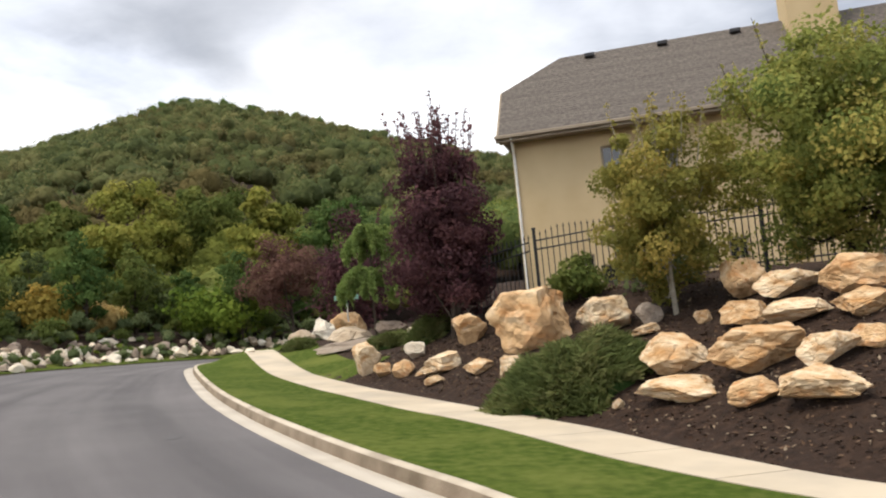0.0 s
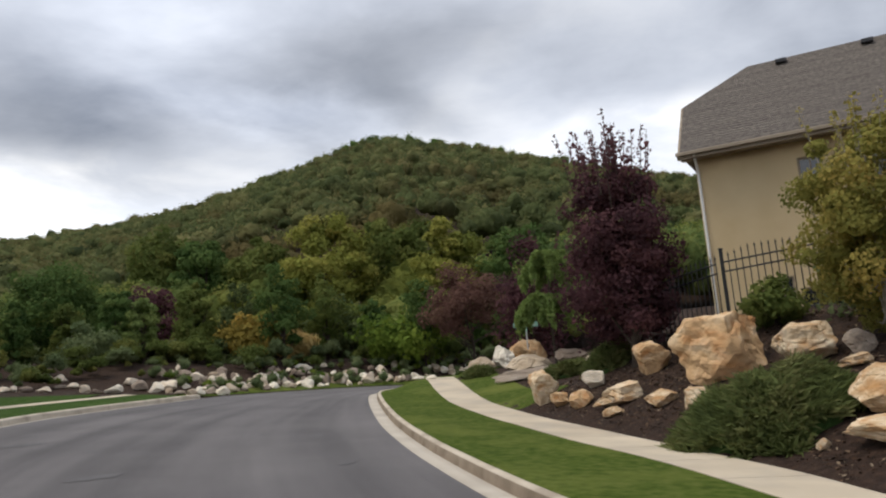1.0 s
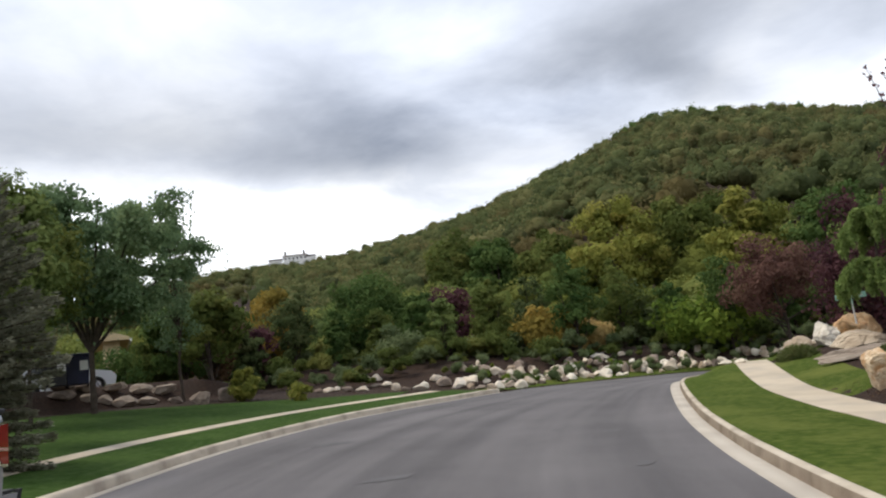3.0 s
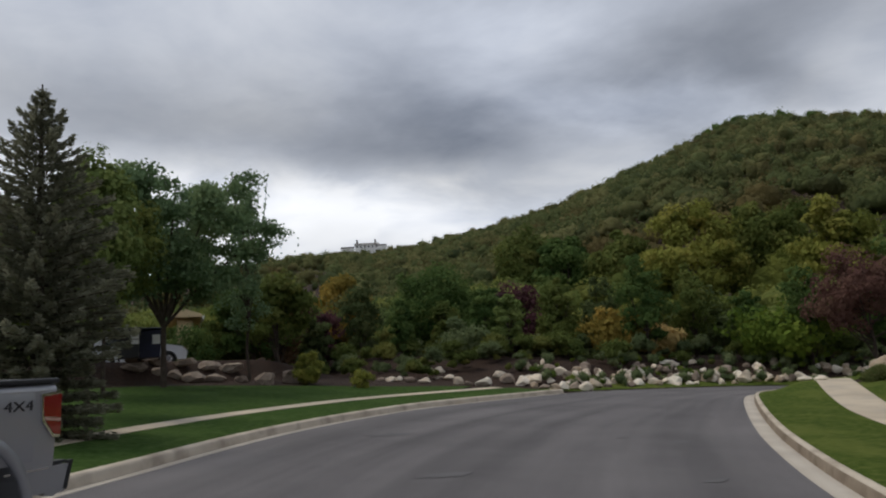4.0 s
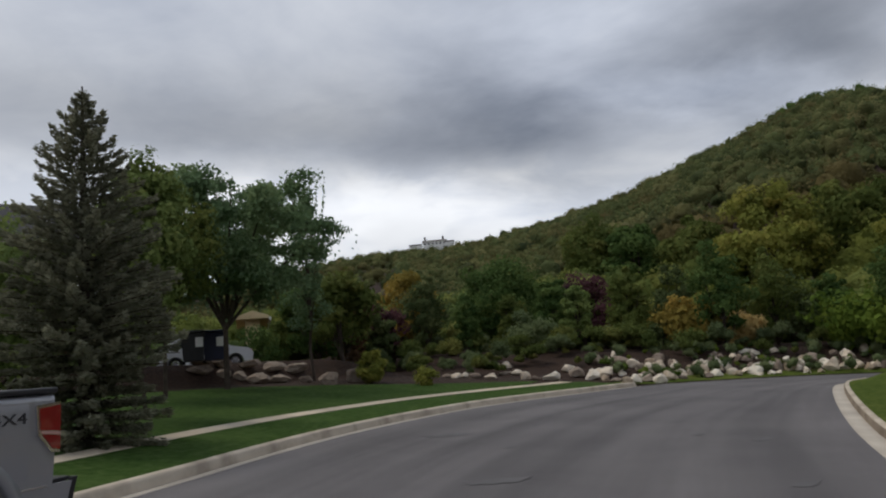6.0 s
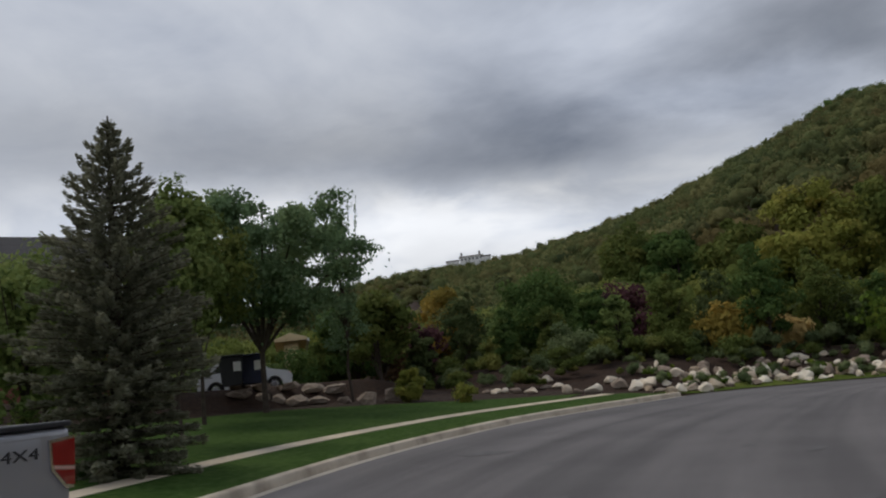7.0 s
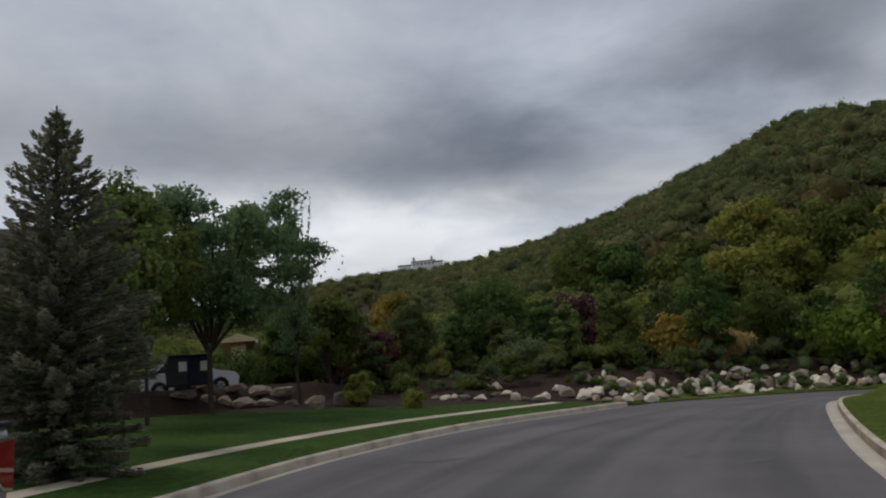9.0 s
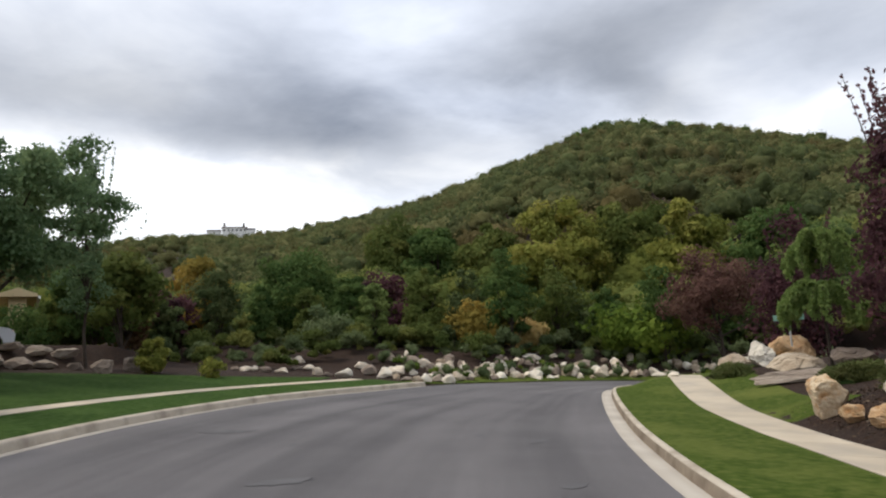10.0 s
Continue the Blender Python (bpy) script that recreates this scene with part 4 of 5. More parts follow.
def locust(x, y, height, width):
    """A vase of forking limbs that carry flat, drooping sprays of small leaves in open tiers."""
    base = empty("locust_tree", pose(x, y, float(land(x, y))), "airy honey locust with dark forking trunk", "tree")
    rng = np.random.default_rng(58)
    bm = bmesh.new()
    fork = Vector((0.05, 0, height * 0.24))
    rod(bm, (0, 0, -0.3), fork, 0.105, 0.08, 9)
    pts, tones = [], []
    for i in range(13):
        a = 2 * math.pi * (i + rng.uniform(-0.3, 0.3)) / 13
        lean_ = rng.uniform(0.25, 1.0)
        reach = width / 2 * lean_
        top = height * (1.0 - 0.30 * lean_ ** 2) * rng.uniform(0.92, 1.02)
        way = Vector((math.cos(a), math.sin(a), 0))
        knots = [fork, fork + way * reach * 0.28 + Vector((0, 0, (top - fork.z) * 0.36)), fork + way * reach * 0.62 + Vector((0, 0, (top - fork.z) * 0.70)), fork + way * reach * 0.9 + Vector((0, 0, top - fork.z))]
        for j in range(3):
            rod(bm, knots[j], knots[j + 1], 0.062 - 0.018 * j, 0.044 - 0.016 * j, 6)
        for j in range(11):
            q = rng.uniform(0.28, 1.0)
            k = min(2, int(q * 3))
            s0 = knots[k].lerp(knots[k + 1], q * 3 - k)
            b = a + rng.normal(0, 1.1)
            d = Vector((math.cos(b), math.sin(b), rng.uniform(0.0, 0.4))) * rng.uniform(0.45, 1.15) * (1.25 - 0.5 * q)
            e0 = s0 + d
            rod(bm, s0, e0, 0.018, 0.006, 4)
            m = int(rng.uniform(230, 380))
            u = rng.uniform(0.25, 1.15, (m, 1))
            spread = rng.normal(0, 1, (m, 3)) * (0.24, 0.24, 0.10)
            p = np.array(s0)[None] + np.array(d)[None] * u + spread
            p[:, 2] -= 0.22 * (spread[:, 0] ** 2 + spread[:, 1] ** 2) / 0.12 * 0.5 + 0.12 * np.maximum(u[:, 0] - 0.7, 0)
            pts.append(p)
            tones.append(np.full(m, np.clip(rng.normal(0.5, 0.18), 0.1, 0.9)))
    v, f = leaf_quads(rng, np.vstack(pts), 0.082, 0.4, 1.9)
    arrays("crown", v, f, L_LOCUST, base, tone=np.repeat(np.hstack(tones), 4))
    part("trunk", bm, BARK, base)


def weeping_tree(x, y, height, width):
    """Two tiers of arching limbs from a bent leader, each hung with a curtain of short twigs."""
    base = empty("weeping_tree", pose(x, y, float(land(x, y))), "weeping tree with pale green hanging branches", "tree")
    rng = np.random.default_rng(31)
    bm = bmesh.new()
    rod(bm, (0, 0, -0.2), (-0.06, 0, height * 0.55), 0.05, 0.04)
    rod(bm, (-0.06, 0, height * 0.55), (0.12, 0, height * 0.93), 0.04, 0.025)
    pts = []
    for i in range(30):
        upper = i < 15
        a = rng.uniform(0, 2 * math.pi)
        r = width / 2 * (rng.uniform(0.45, 0.85) if upper else rng.uniform(0.6, 1.05))
        z0 = height * (rng.uniform(0.86, 0.95) if upper else rng.uniform(0.50, 0.58))
        k = np.linspace(0, 1, 26)
        arch = np.column_stack([np.cos(a) * r * k, np.sin(a) * r * k, z0 + height * 0.10 * np.sin(k * 2.4) - height * 0.13 * k ** 3])
        for s, e in zip(arch[:-5:5], arch[5::5]):
            rod(bm, s, e, 0.018, 0.011, 4)
        for j in range(5, 26):
            for _ in range(3):
                drop = height * rng.uniform(0.04, 0.20) * (0.4 + 0.6 * k[j])
                m = int(6 + 40 * drop)
                h = rng.uniform(0, 1, m)
                sway = rng.normal(0, 0.05, 2)
                pts.append(np.column_stack([arch[j, 0] + sway[0] + 0.06 * np.cos(a) * h + rng.normal(0, 0.025, m), arch[j, 1] + sway[1] + rng.normal(0, 0.025, m), arch[j, 2] - drop * h]))
    v, f = leaf_quads(rng, np.vstack(pts), 0.062, 1.4, 2.4)
    arrays("crown", v, f, L_WEEP, base, tone=np.repeat(np.clip(rng.normal(0.55, 0.15, len(v) // 4), 0, 1), 4))
    part("trunk", bm, BARK, base)


def juniper(x, y, width, depth, height, turn, count=9000):
    """A low spreading mound of feathery sprays."""
    base = empty("juniper_bush", pose(x, y, float(land(x, y)) - 0.05, 0, 0, turn), "dark green spreading juniper over the bank", "shrub")
    rng = np.random.default_rng(int(abs(x * 50)) + 5)
    a = rng.uniform(0, 2 * math.pi, count)
    r = np.sqrt(rng.uniform(0, 1, count)) * (1 + 0.10 * np.sin(a * 5 + 1) + 0.07 * np.sin(a * 11))
    px, py = np.cos(a) * r * width / 2, np.sin(a) * r * depth / 2
    c, s = math.cos(radians(turn)), math.sin(radians(turn))
    gz = land(x + c * px - s * py, y + s * px + c * py) - float(land(x, y))
    lump = np.array([noise.noise(Vector((u * 2.2, w * 2.2, x))) for u, w in zip(px, py)])
    z = gz + height * np.clip(1 - r ** 2.2, 0, 1) ** 0.6 * (0.85 + 0.35 * lump) * rng.uniform(0.55, 1.0, count) + 0.06
    p = np.column_stack([px, py, z])
    d = np.column_stack([np.cos(a) + rng.normal(0, 0.6, count), np.sin(a) + rng.normal(0, 0.6, count), rng.normal(0.35, 0.35, count)])
    d /= np.linalg.norm(d, axis=1)[:, None]
    b = np.cross(d, rng.normal(size=d.shape))
    b /= np.linalg.norm(b, axis=1)[:, None]
    q = rng.uniform(0.08, 0.24, (count, 1))
    v = np.stack([p - d * q, p + b * q * 0.16, p + d * q, p - b * q * 0.16], 1).reshape(-1, 3)
    arrays("sprays", v, np.arange(len(v)).reshape(-1, 4), L_JUNIPER, base, tone=np.repeat(np.clip(0.5 + 0.5 * lump + rng.normal(0, 0.1, count), 0, 1), 4))
    # solid core in the darkest leaf tone, filling the mound beneath the sprays
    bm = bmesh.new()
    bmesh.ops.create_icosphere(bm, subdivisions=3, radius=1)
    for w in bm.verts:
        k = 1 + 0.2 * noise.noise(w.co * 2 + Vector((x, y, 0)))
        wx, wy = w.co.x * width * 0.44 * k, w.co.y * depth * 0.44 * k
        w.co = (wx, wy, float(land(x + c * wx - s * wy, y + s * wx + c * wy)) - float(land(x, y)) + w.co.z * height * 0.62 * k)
    part("dark_core", bm, L_DARK, base, smooth_faces=True)


def ball():
    bm = bmesh.new()
    bmesh.ops.create_icosphere(bm, subdivisions=2, radius=1)
    v = np.array([q.co[:] for q in bm.verts])
    f = np.array([[q.index for q in p.verts] for p in bm.faces])
    bm.free()
    return v, f


BALL_V, BALL_F = ball()


def far_scrub(name, mat, spots, heights, rng, per, leaf, label, lobes=1, core=0.64):
    """Many leafy clumps as one mass: rounded uneven lobes with loose leaves round them."""
    n = len(spots)
    centre = np.column_stack([spots, land(spots[:, 0], spots[:, 1]) + heights * 0.5])
    wide = heights * rng.uniform(0.42, 0.68, n)
    span = np.stack([wide, wide, heights * 0.52], 1)
    off = rng.normal(size=(n, lobes, 3))
    off /= np.linalg.norm(off, axis=2)[..., None]
    off[..., 2] = np.abs(off[..., 2]) * 1.1 - 0.3
    off *= 0.62 * rng.uniform(0.6, 1.1, (n, lobes, 1))
    part_r = rng.uniform(0.34, 0.58, (n, lobes, 1)) if lobes > 2 else rng.uniform(0.7, 1.0, (n, lobes, 1))
    tone = np.clip(rng.normal(0.48, 0.27, n), 0.02, 0.98)[:, None] + 0.10 * rng.normal(0, 1, (n, lobes))
    mid_ = (centre[:, None, :] + off * span[:, None, :]).reshape(-1, 3)
    rad = (part_r * span[:, None, :]).reshape(-1, 3)
    m, k = len(mid_), len(BALL_V)
    rough_ = 1 + rng.normal(0, 0.2, (m, k, 1))
    bv = mid_[:, None, :] + BALL_V[None] * rough_ * rad[:, None, :] * core
    bf = (BALL_F[None] + (np.arange(m) * k)[:, None, None]).reshape(-1, 3)
    ob = arrays(name, bv.reshape(-1, 3), bf, mat, None, True, tone=np.repeat(tone.ravel(), k))
    d = rng.normal(size=(m, per, 3))
    d /= np.linalg.norm(d, axis=2)[..., None]
    d[..., 2] = np.where(d[..., 2] < -0.2, -d[..., 2], d[..., 2])
    p = (mid_[:, None, :] + d * rng.uniform(0.62, 1.15, (m, per, 1)) * rad[:, None, :]).reshape(-1, 3)
    v, f = leaf_quads(rng, p, 1.0, 0, 1.1, 0.9 * d.reshape(-1, 3))
    size = np.repeat(leaf * heights ** 0.5, lobes * per * 4)[:, None]
    c4 = np.repeat(p, 4, 0)
    arrays("leaf_fringe", c4 + (v - c4) * size, f, mat, ob, tone=np.repeat(tone.ravel(), per * 4))
    return tagged(ob, label, "woodland", kind="stuff")


rng = np.random.default_rng(5)


def polar(n, r0, r1, a0, a1, power=1.0):
    a = np.radians(rng.uniform(a0, a1, n))
    r = r0 + (r1 - r0) * rng.uniform(0, 1, n) ** power
    return np.column_stack([-np.sin(a) * r, np.cos(a) * r])


def under(spots, heights, tops):
    """Heights kept below a line of sight that falls with the bearing."""
    r, az = np.hypot(*spots.T), np.degrees(np.arctan2(-spots[:, 0], spots[:, 1]))
    a, e = np.array(tops).T
    most = 1.6 + r * np.tan(np.radians(np.interp(az, a, e))) - land(spots[:, 0], spots[:, 1])
    keep = most > 1.2
    return spots[keep], np.minimum(heights, most * rng.uniform(0.82, 1.0, len(r)))[keep]


hill = np.vstack([polar(7800, 88, 335, -14, 48, 0.72), polar(1900, 230, 540, 34, 62, 0.8), polar(400, 95, 240, 48, 100)])
rr = np.hypot(hill[:, 0], hill[:, 1])
patch_ = np.array([noise.noise(Vector((a * 0.018, b * 0.018, 3))) for a, b in hill])
hill = hill[(patch_ > -0.55) | (rr > 300)]
hill_h = (2.1 + 3.4 * rng.uniform(0, 1, len(hill)) ** 2.2) * (1 + 0.25 * (np.hypot(hill[:, 0], hill[:, 1]) > 350))
far_scrub("hillside_scrub", L_HILL, hill, hill_h, rng, 50, 0.21, "dense green scrub oak covering the hill, some turning", 1)
crest = polar(46, 318, 334, 8, 20.5, 1.0)
far_scrub("ridge_trees", L_DARK, crest, rng.uniform(3.2, 6.0, 46), rng, 60, 0.2, "dark trees along the crest of the hill", 2)
TOPS = [(-20, 8.5), (5, 8.5), (22, 8.2), (34, 7.4), (45, 6.6), (60, 6.6), (90, 7)]
wood, wood_h = under(polar(400, 60, 110, -16, 84, 1.0), rng.uniform(6.0, 11.0, 400), TOPS)
far_scrub("woodland", L_WOOD, wood, wood_h, rng, 70, 0.105, "thick green wood at the foot of the hill", 9)
near_wood, near_h = under(polar(210, 49, 62, 2, 84, 1.0), rng.uniform(2.5, 6.0, 210), [(-20, 5), (20, 5.5), (40, 4.6), (90, 5)])
far_scrub("woodland_edge", L_WOOD, near_wood, near_h, rng, 80, 0.095, "mixed green undergrowth at the wood's edge", 5)
low_wood = polar(900, 34, 52, 8, 66, 1.0)
low_left = -side(KL, low_wood[:, 0], low_wood[:, 1])
low_wood = low_wood[(low_left > 3.6 + 3.6 * ramp(-low_wood[:, 1], -31, -27)) & ((low_wood[:, 1] > 25) | (low_left > 14)) & (low_wood[:, 0] > -1.25 * low_wood[:, 1])][:330]
half = rng.uniform(0, 1, len(low_wood)) < 0.5
far_scrub("undergrowth", L_GREEN, low_wood[half], 0.4 + 1.2 * rng.uniform(0, 1, half.sum()) ** 2, rng, 150, 0.075, "low green undergrowth behind the stone bed", 6, 0.42)
far_scrub("undergrowth", L_GREY, low_wood[~half], 0.4 + 1.1 * rng.uniform(0, 1, (~half).sum()) ** 2, rng, 150, 0.065, "low grey-green undergrowth behind the stone bed", 6, 0.42)

bed_spots = np.array([offset(bed_line, -1.0 - 4.2 * srnd.random())[srnd.randrange(4, 86)] + (srnd.uniform(-0.3, 0.3), srnd.uniform(-0.3, 0.3)) for i in range(230)])
far_scrub("ground_cover", L_GREY, bed_spots[:150], rng.uniform(0.22, 0.62, 150), rng, 90, 0.07, "low grey-green ground cover among the pale stones", 2)
far_scrub("ground_cover", L_LIME, bed_spots[150:], rng.uniform(0.18, 0.42, 80), rng, 90, 0.06, "low bright green ground cover among the pale stones", 2)

# right bank
tree("plum_tree", 0.0, 18.2, 5.25, 2.9, L_PURPLE, "dark purple-leaved plum tree with upright twigs", low=0.0, count=18000, clumps=120, size=0.065, clump=0.14, wisps=34, shell=0.1, trunk_r=0.09, taper=0.3)
tree("plum_tree", -0.15, 19.4, 3.6, 3.3, L_PURPLE, "low spreading purple-leaved plum behind the fence corner", low=0.0, count=9000, clumps=90, size=0.075, clump=0.14, shell=0.15, trunk_r=0.06, taper=0.2)
tree("plum_tree", -4.1, 34.2, 6.6, 4.0, L_PURPLE, "tall dark purple tree behind the weeping tree", low=0.0, count=9000, clumps=80, size=0.10, taper=0.55, wisps=8)
tree("plum_tree", -8.0, 39.5, 6.0, 5.2, L_PURPLE2, "dusky red-brown spreading tree", low=0.36, count=9000, clumps=80, size=0.11, clump=0.12, shell=0.3)
weeping_tree(-2.7, 28.0, 3.9, 2.5)
tree("maple_tree", 3.68, 13.1, 3.6, 2.9, L_MAPLE, "young maple with yellowing leaves and pale stems", low=0.03, count=24000, clumps=120, size=0.05, clump=0.10, bark=PALE_BARK, wisps=16, trunk_r=0.05, shell=0.15)
tree("maple_tree", 6.75, 13.2, 4.3, 4.8, L_MAPLE2, "broad green maple turning yellow", low=0.0, count=56000, clumps=190, size=0.054, clump=0.10, wisps=12, trunk_r=0.08, shell=0.15)
juniper(1.62, 11.95, 2.5, 1.9, 0.75, -30, 14000)
juniper(-5.7, 28.9, 1.6, 1.0, 0.4, -60, 3000)
juniper(-0.6, 19.3, 1.1, 0.9, 0.7, 0, 2500)
juniper(-2.0, 24.8, 1.6, 1.0, 0.5, 0, 2500)
shrub(2.7, 16.6, 0.9, 1.3, L_GREEN, "small green shrub by the iron fence", 2200, 0.08)
shrub(4.25, 15.6, 1.3, 1.8, L_GREY, "grey-green shrub by the iron fence", 2600, 0.08)

# across the road
shrub(-11.73, 42.46, 2.9, 6.4, L_LIME, "bright lime-green rounded bush beside the walk", 5000, 0.2, "bush")
shrub(-19.41, 38.21, 2.9, 3.6, L_ORANGE, "rounded bush with amber autumn leaves", 3500, 0.15, "bush")
shrub(-17.7, 45.8, 3.6, 4.4, L_BLUE, "dense blue-green bush behind the stones", 4500, 0.18, "bush")
tree("tree", -22.9, 57.5, 10.8, 8.4, L_YELLOW, "tall tree with yellow-green leaves", count=16000, clumps=80, size=0.22, clump=0.12, low=0.15)
tree("tree", -13.2, 58.5, 10.8, 5.4, L_YELLOW, "tall slim yellow-green tree at the wood", count=11000, clumps=60, size=0.22, low=0.15)
tree("tree", -18.9, 63.0, 10.5, 6.0, L_GREEN, "tall green tree at the wood's edge", count=11000, clumps=60, size=0.22)
tree("tree", -28.2, 57.0, 9.0, 5.5, L_GREEN, "green tree at the wood's edge", count=9000, clumps=60, size=0.21)
tree("tree", -33.1, 56.5, 8.5, 5.6, L_DARK, "dark green tree at the wood's edge", count=9000, clumps=60, size=0.21)
tree("tree", -38.0, 57.5, 9.5, 5.8, L_GREEN, "green tree at the wood's edge", count=9000, clumps=60, size=0.21)
tree("tree", -7.5, 58.0, 9.5, 6.5, L_DARK, "dark green tree behind the walk", count=9000, clumps=60, size=0.21)
tree("tree", -32.4, 39.1, 6.2, 6.4, L_DARK, "broad round green tree across the lawn", count=14000, clumps=90, size=0.14, low=0.05)
tree("plum_tree", -27.29, 40.28, 4.6, 4.0, L_PURPLE, "small dark purple-leaved tree", count=3500, size=0.16, low=0.05)
tree("tree", -23.54, 34.43, 3.3, 2.0, L_OLIVE, "small upright olive-green tree", count=4500, size=0.11, low=0.1, taper=0.5)
shrub(-25.32, 33.08, 2.3, 3.2, L_GREY, "feathery grey-green shrub above the stones", 3000, 0.12)
tree("tree", -35.2, 33.6, 5.6, 3.6, L_ORANGE, "slender tree with amber leaves", count=4000, size=0.17, low=0.1)
tree("tree", -32.8, 27.0, 5.2, 3.2, L_BROWN, "fading tree with brown leaves", count=3500, size=0.16, low=0.1)
tree("plum_tree", -33.0, 30.0, 3.6, 2.2, L_PURPLE, "narrow dark purple tree", count=2500, size=0.15, low=0.05)
shrub(-20.4, 36.9, 1.6, 2.4, L_BLUE, "small blue-green shrub among the stones", 2200, 0.12)
shrub(-18.00, 40.05, 1.7, 2.2, L_STRAW, "tuft of tall dry straw-coloured grass", 2500, 0.1, "grass_tuft", long=5.0)

yrnd = random.Random(21)
YOUNG = [(L_DARK, "slim dark green young tree above the stone bed"), (L_GREEN, "bushy green young tree above the stone bed"), (L_OLIVE, "olive-green young tree above the stone bed"), (L_BLUE, "blue-green young tree above the stone bed")]
for i, (yb, yd) in enumerate([(11, 47), (15, 43), (18.5, 48), (22, 45), (25, 42), (28, 47), (31, 43.5), (33.5, 49), (36, 44), (39, 47), (42, 43), (45, 46), (48, 43.5), (51, 46), (54, 42)]):
    mat_, lab_ = YOUNG[yrnd.choice((0, 0, 1, 1, 2, 3))]
    hh = yrnd.uniform(3.2, 5.4)
    tree("tree", -math.sin(radians(yb)) * yd, math.cos(radians(yb)) * yd, hh, hh * yrnd.uniform(0.5, 0.8), mat_, lab_, count=5200, clumps=60, size=0.115, low=0.03, clump=0.12, shell=0.2, taper=yrnd.uniform(0.1, 0.5))

# left lawn side
spruce(-13.65, 7.3, 6.05, 3.15)
tree("tree", -21.5, 12.2, 6.3, 3.6, L_GREEN, "green tree between spruce and locust", count=11000, clumps=120, size=0.10, low=0.36, clump=0.12, shell=0.15, trunk_r=0.07)
tree("tree", -18.2, 7.0, 4.3, 3.2, L_OLIVE, "yellow-green tree before the brick house", count=9000, clumps=110, size=0.09, low=0.05, clump=0.13, shell=0.15)
shrub(-36.38, 24.10, 2.1, 2.6, L_DARK, "low dark shrub under the tan gable", 2200, 0.1)
shrub(-34.9, 25.2, 1.7, 2.6, L_DARK, "dark shrub before the tan house", 2500, 0.1)
locust(-23.75, 15.3, 8.1, 7.8)
tree("aspen_tree", -25.6, 20.0, 7.9, 2.6, L_LOCUST, "slim aspen with thinning top", count=5200, clumps=60, size=0.085, low=0.2, taper=0.6, limbs=22, wisps=10, trunk_r=0.07)
tree("tree", -16.9, 9.7, 6.1, 2.5, L_OLIVE, "slim green tree with yellowing leaves", count=13000, clumps=150, size=0.085, low=0.3, clump=0.13, shell=0.15, taper=0.3, trunk_r=0.05)
tree("tree", -19.6, 8.0, 5.0, 2.6, L_OLIVE, "small yellow-green tree behind the spruce", count=10000, clumps=130, size=0.09, low=0.08, clump=0.13, shell=0.15)
shrub(-22.9, 20.6, 1.5, 1.0, L_YELLOW, "upright yellow-green shrub above the rocks", 1400, 0.08, long=3.0)
shrub(-20.6, 21.2, 0.7, 0.9, L_YELLOW, "small rounded yellow-green shrub", 1200, 0.06)
tree("tree", -31.8, 24.6, 5.0, 4.0, L_DARK, "dark green tree behind the parked car", count=4500, size=0.17, low=0.05)
tree("tree", -28.3, 23.4, 4.2, 3.4, L_GREEN, "green tree behind the parked car", count=4000, size=0.16, low=0.05)
tree("tree", -29.0, 13.0, 6.0, 4.5, L_GREEN, "green tree beside the far house", count=4500, size=0.18, low=0.1)


# ---- house on the bank ----
house = empty("house", pose(2.34, 23.81, -0.1, 0, 0, -13.6), "two-storey tan stucco house with shingle roof", "house")
EAVE, RISE = 6.82, 3.08


def house_wall(name, length, t, openings, z0, z1, m, mat):
    """A wall along x with real openings (x0, x1, z0, z1)."""
    bm = bmesh.new()
    xs = sorted({0, length, *[o[0] for o in openings], *[o[1] for o in openings]})
    zs = sorted({z0, z1, *[o[2] for o in openings], *[o[3] for o in openings]})
    for a, b in zip(xs[:-1], xs[1:]):
        for c, d in zip(zs[:-1], zs[1:]):
            if any(o[0] <= a and b <= o[1] and o[2] <= c and d <= o[3] for o in openings):
                continue
            box(bm, a, b, 0, t, c, d)
    bmesh.ops.remove_doubles(bm, verts=bm.verts, dist=1e-4)
    bmesh.ops.transform(bm, matrix=m, verts=bm.verts)
    return part(name, bm, mat, house)


HOLES = [(2.66, 3.3, 5.5, 6.2), (4.15, 4.85, 4.75, 6.15), (1.57, 2.15, 2.1, 3.0), (2.3, 3.5, 1.95, 2.65), (5.95, 6.5, 2.3, 3.05), (8.2, 9.6, 4.2, 5.9)]
house_wall("wall", 20, 0.25, HOLES, -0.5, EAVE - 0.12, Matrix(), STUCCO)
side_m = Matrix.Translation((0.001, 0.25, 0)) @ pose(0, 0, 0, 0, 0, 90) @ Matrix.Translation((0, -0.25, 0))
house_wall("wall", 6.3, 0.25, [], -0.5, EAVE - 0.1, side_m, STUCCO)
house_wall("wall", 20, 0.25, [], -0.5, EAVE - 0.12, Matrix.Translation((0, 6.55, 0)), STUCCO)
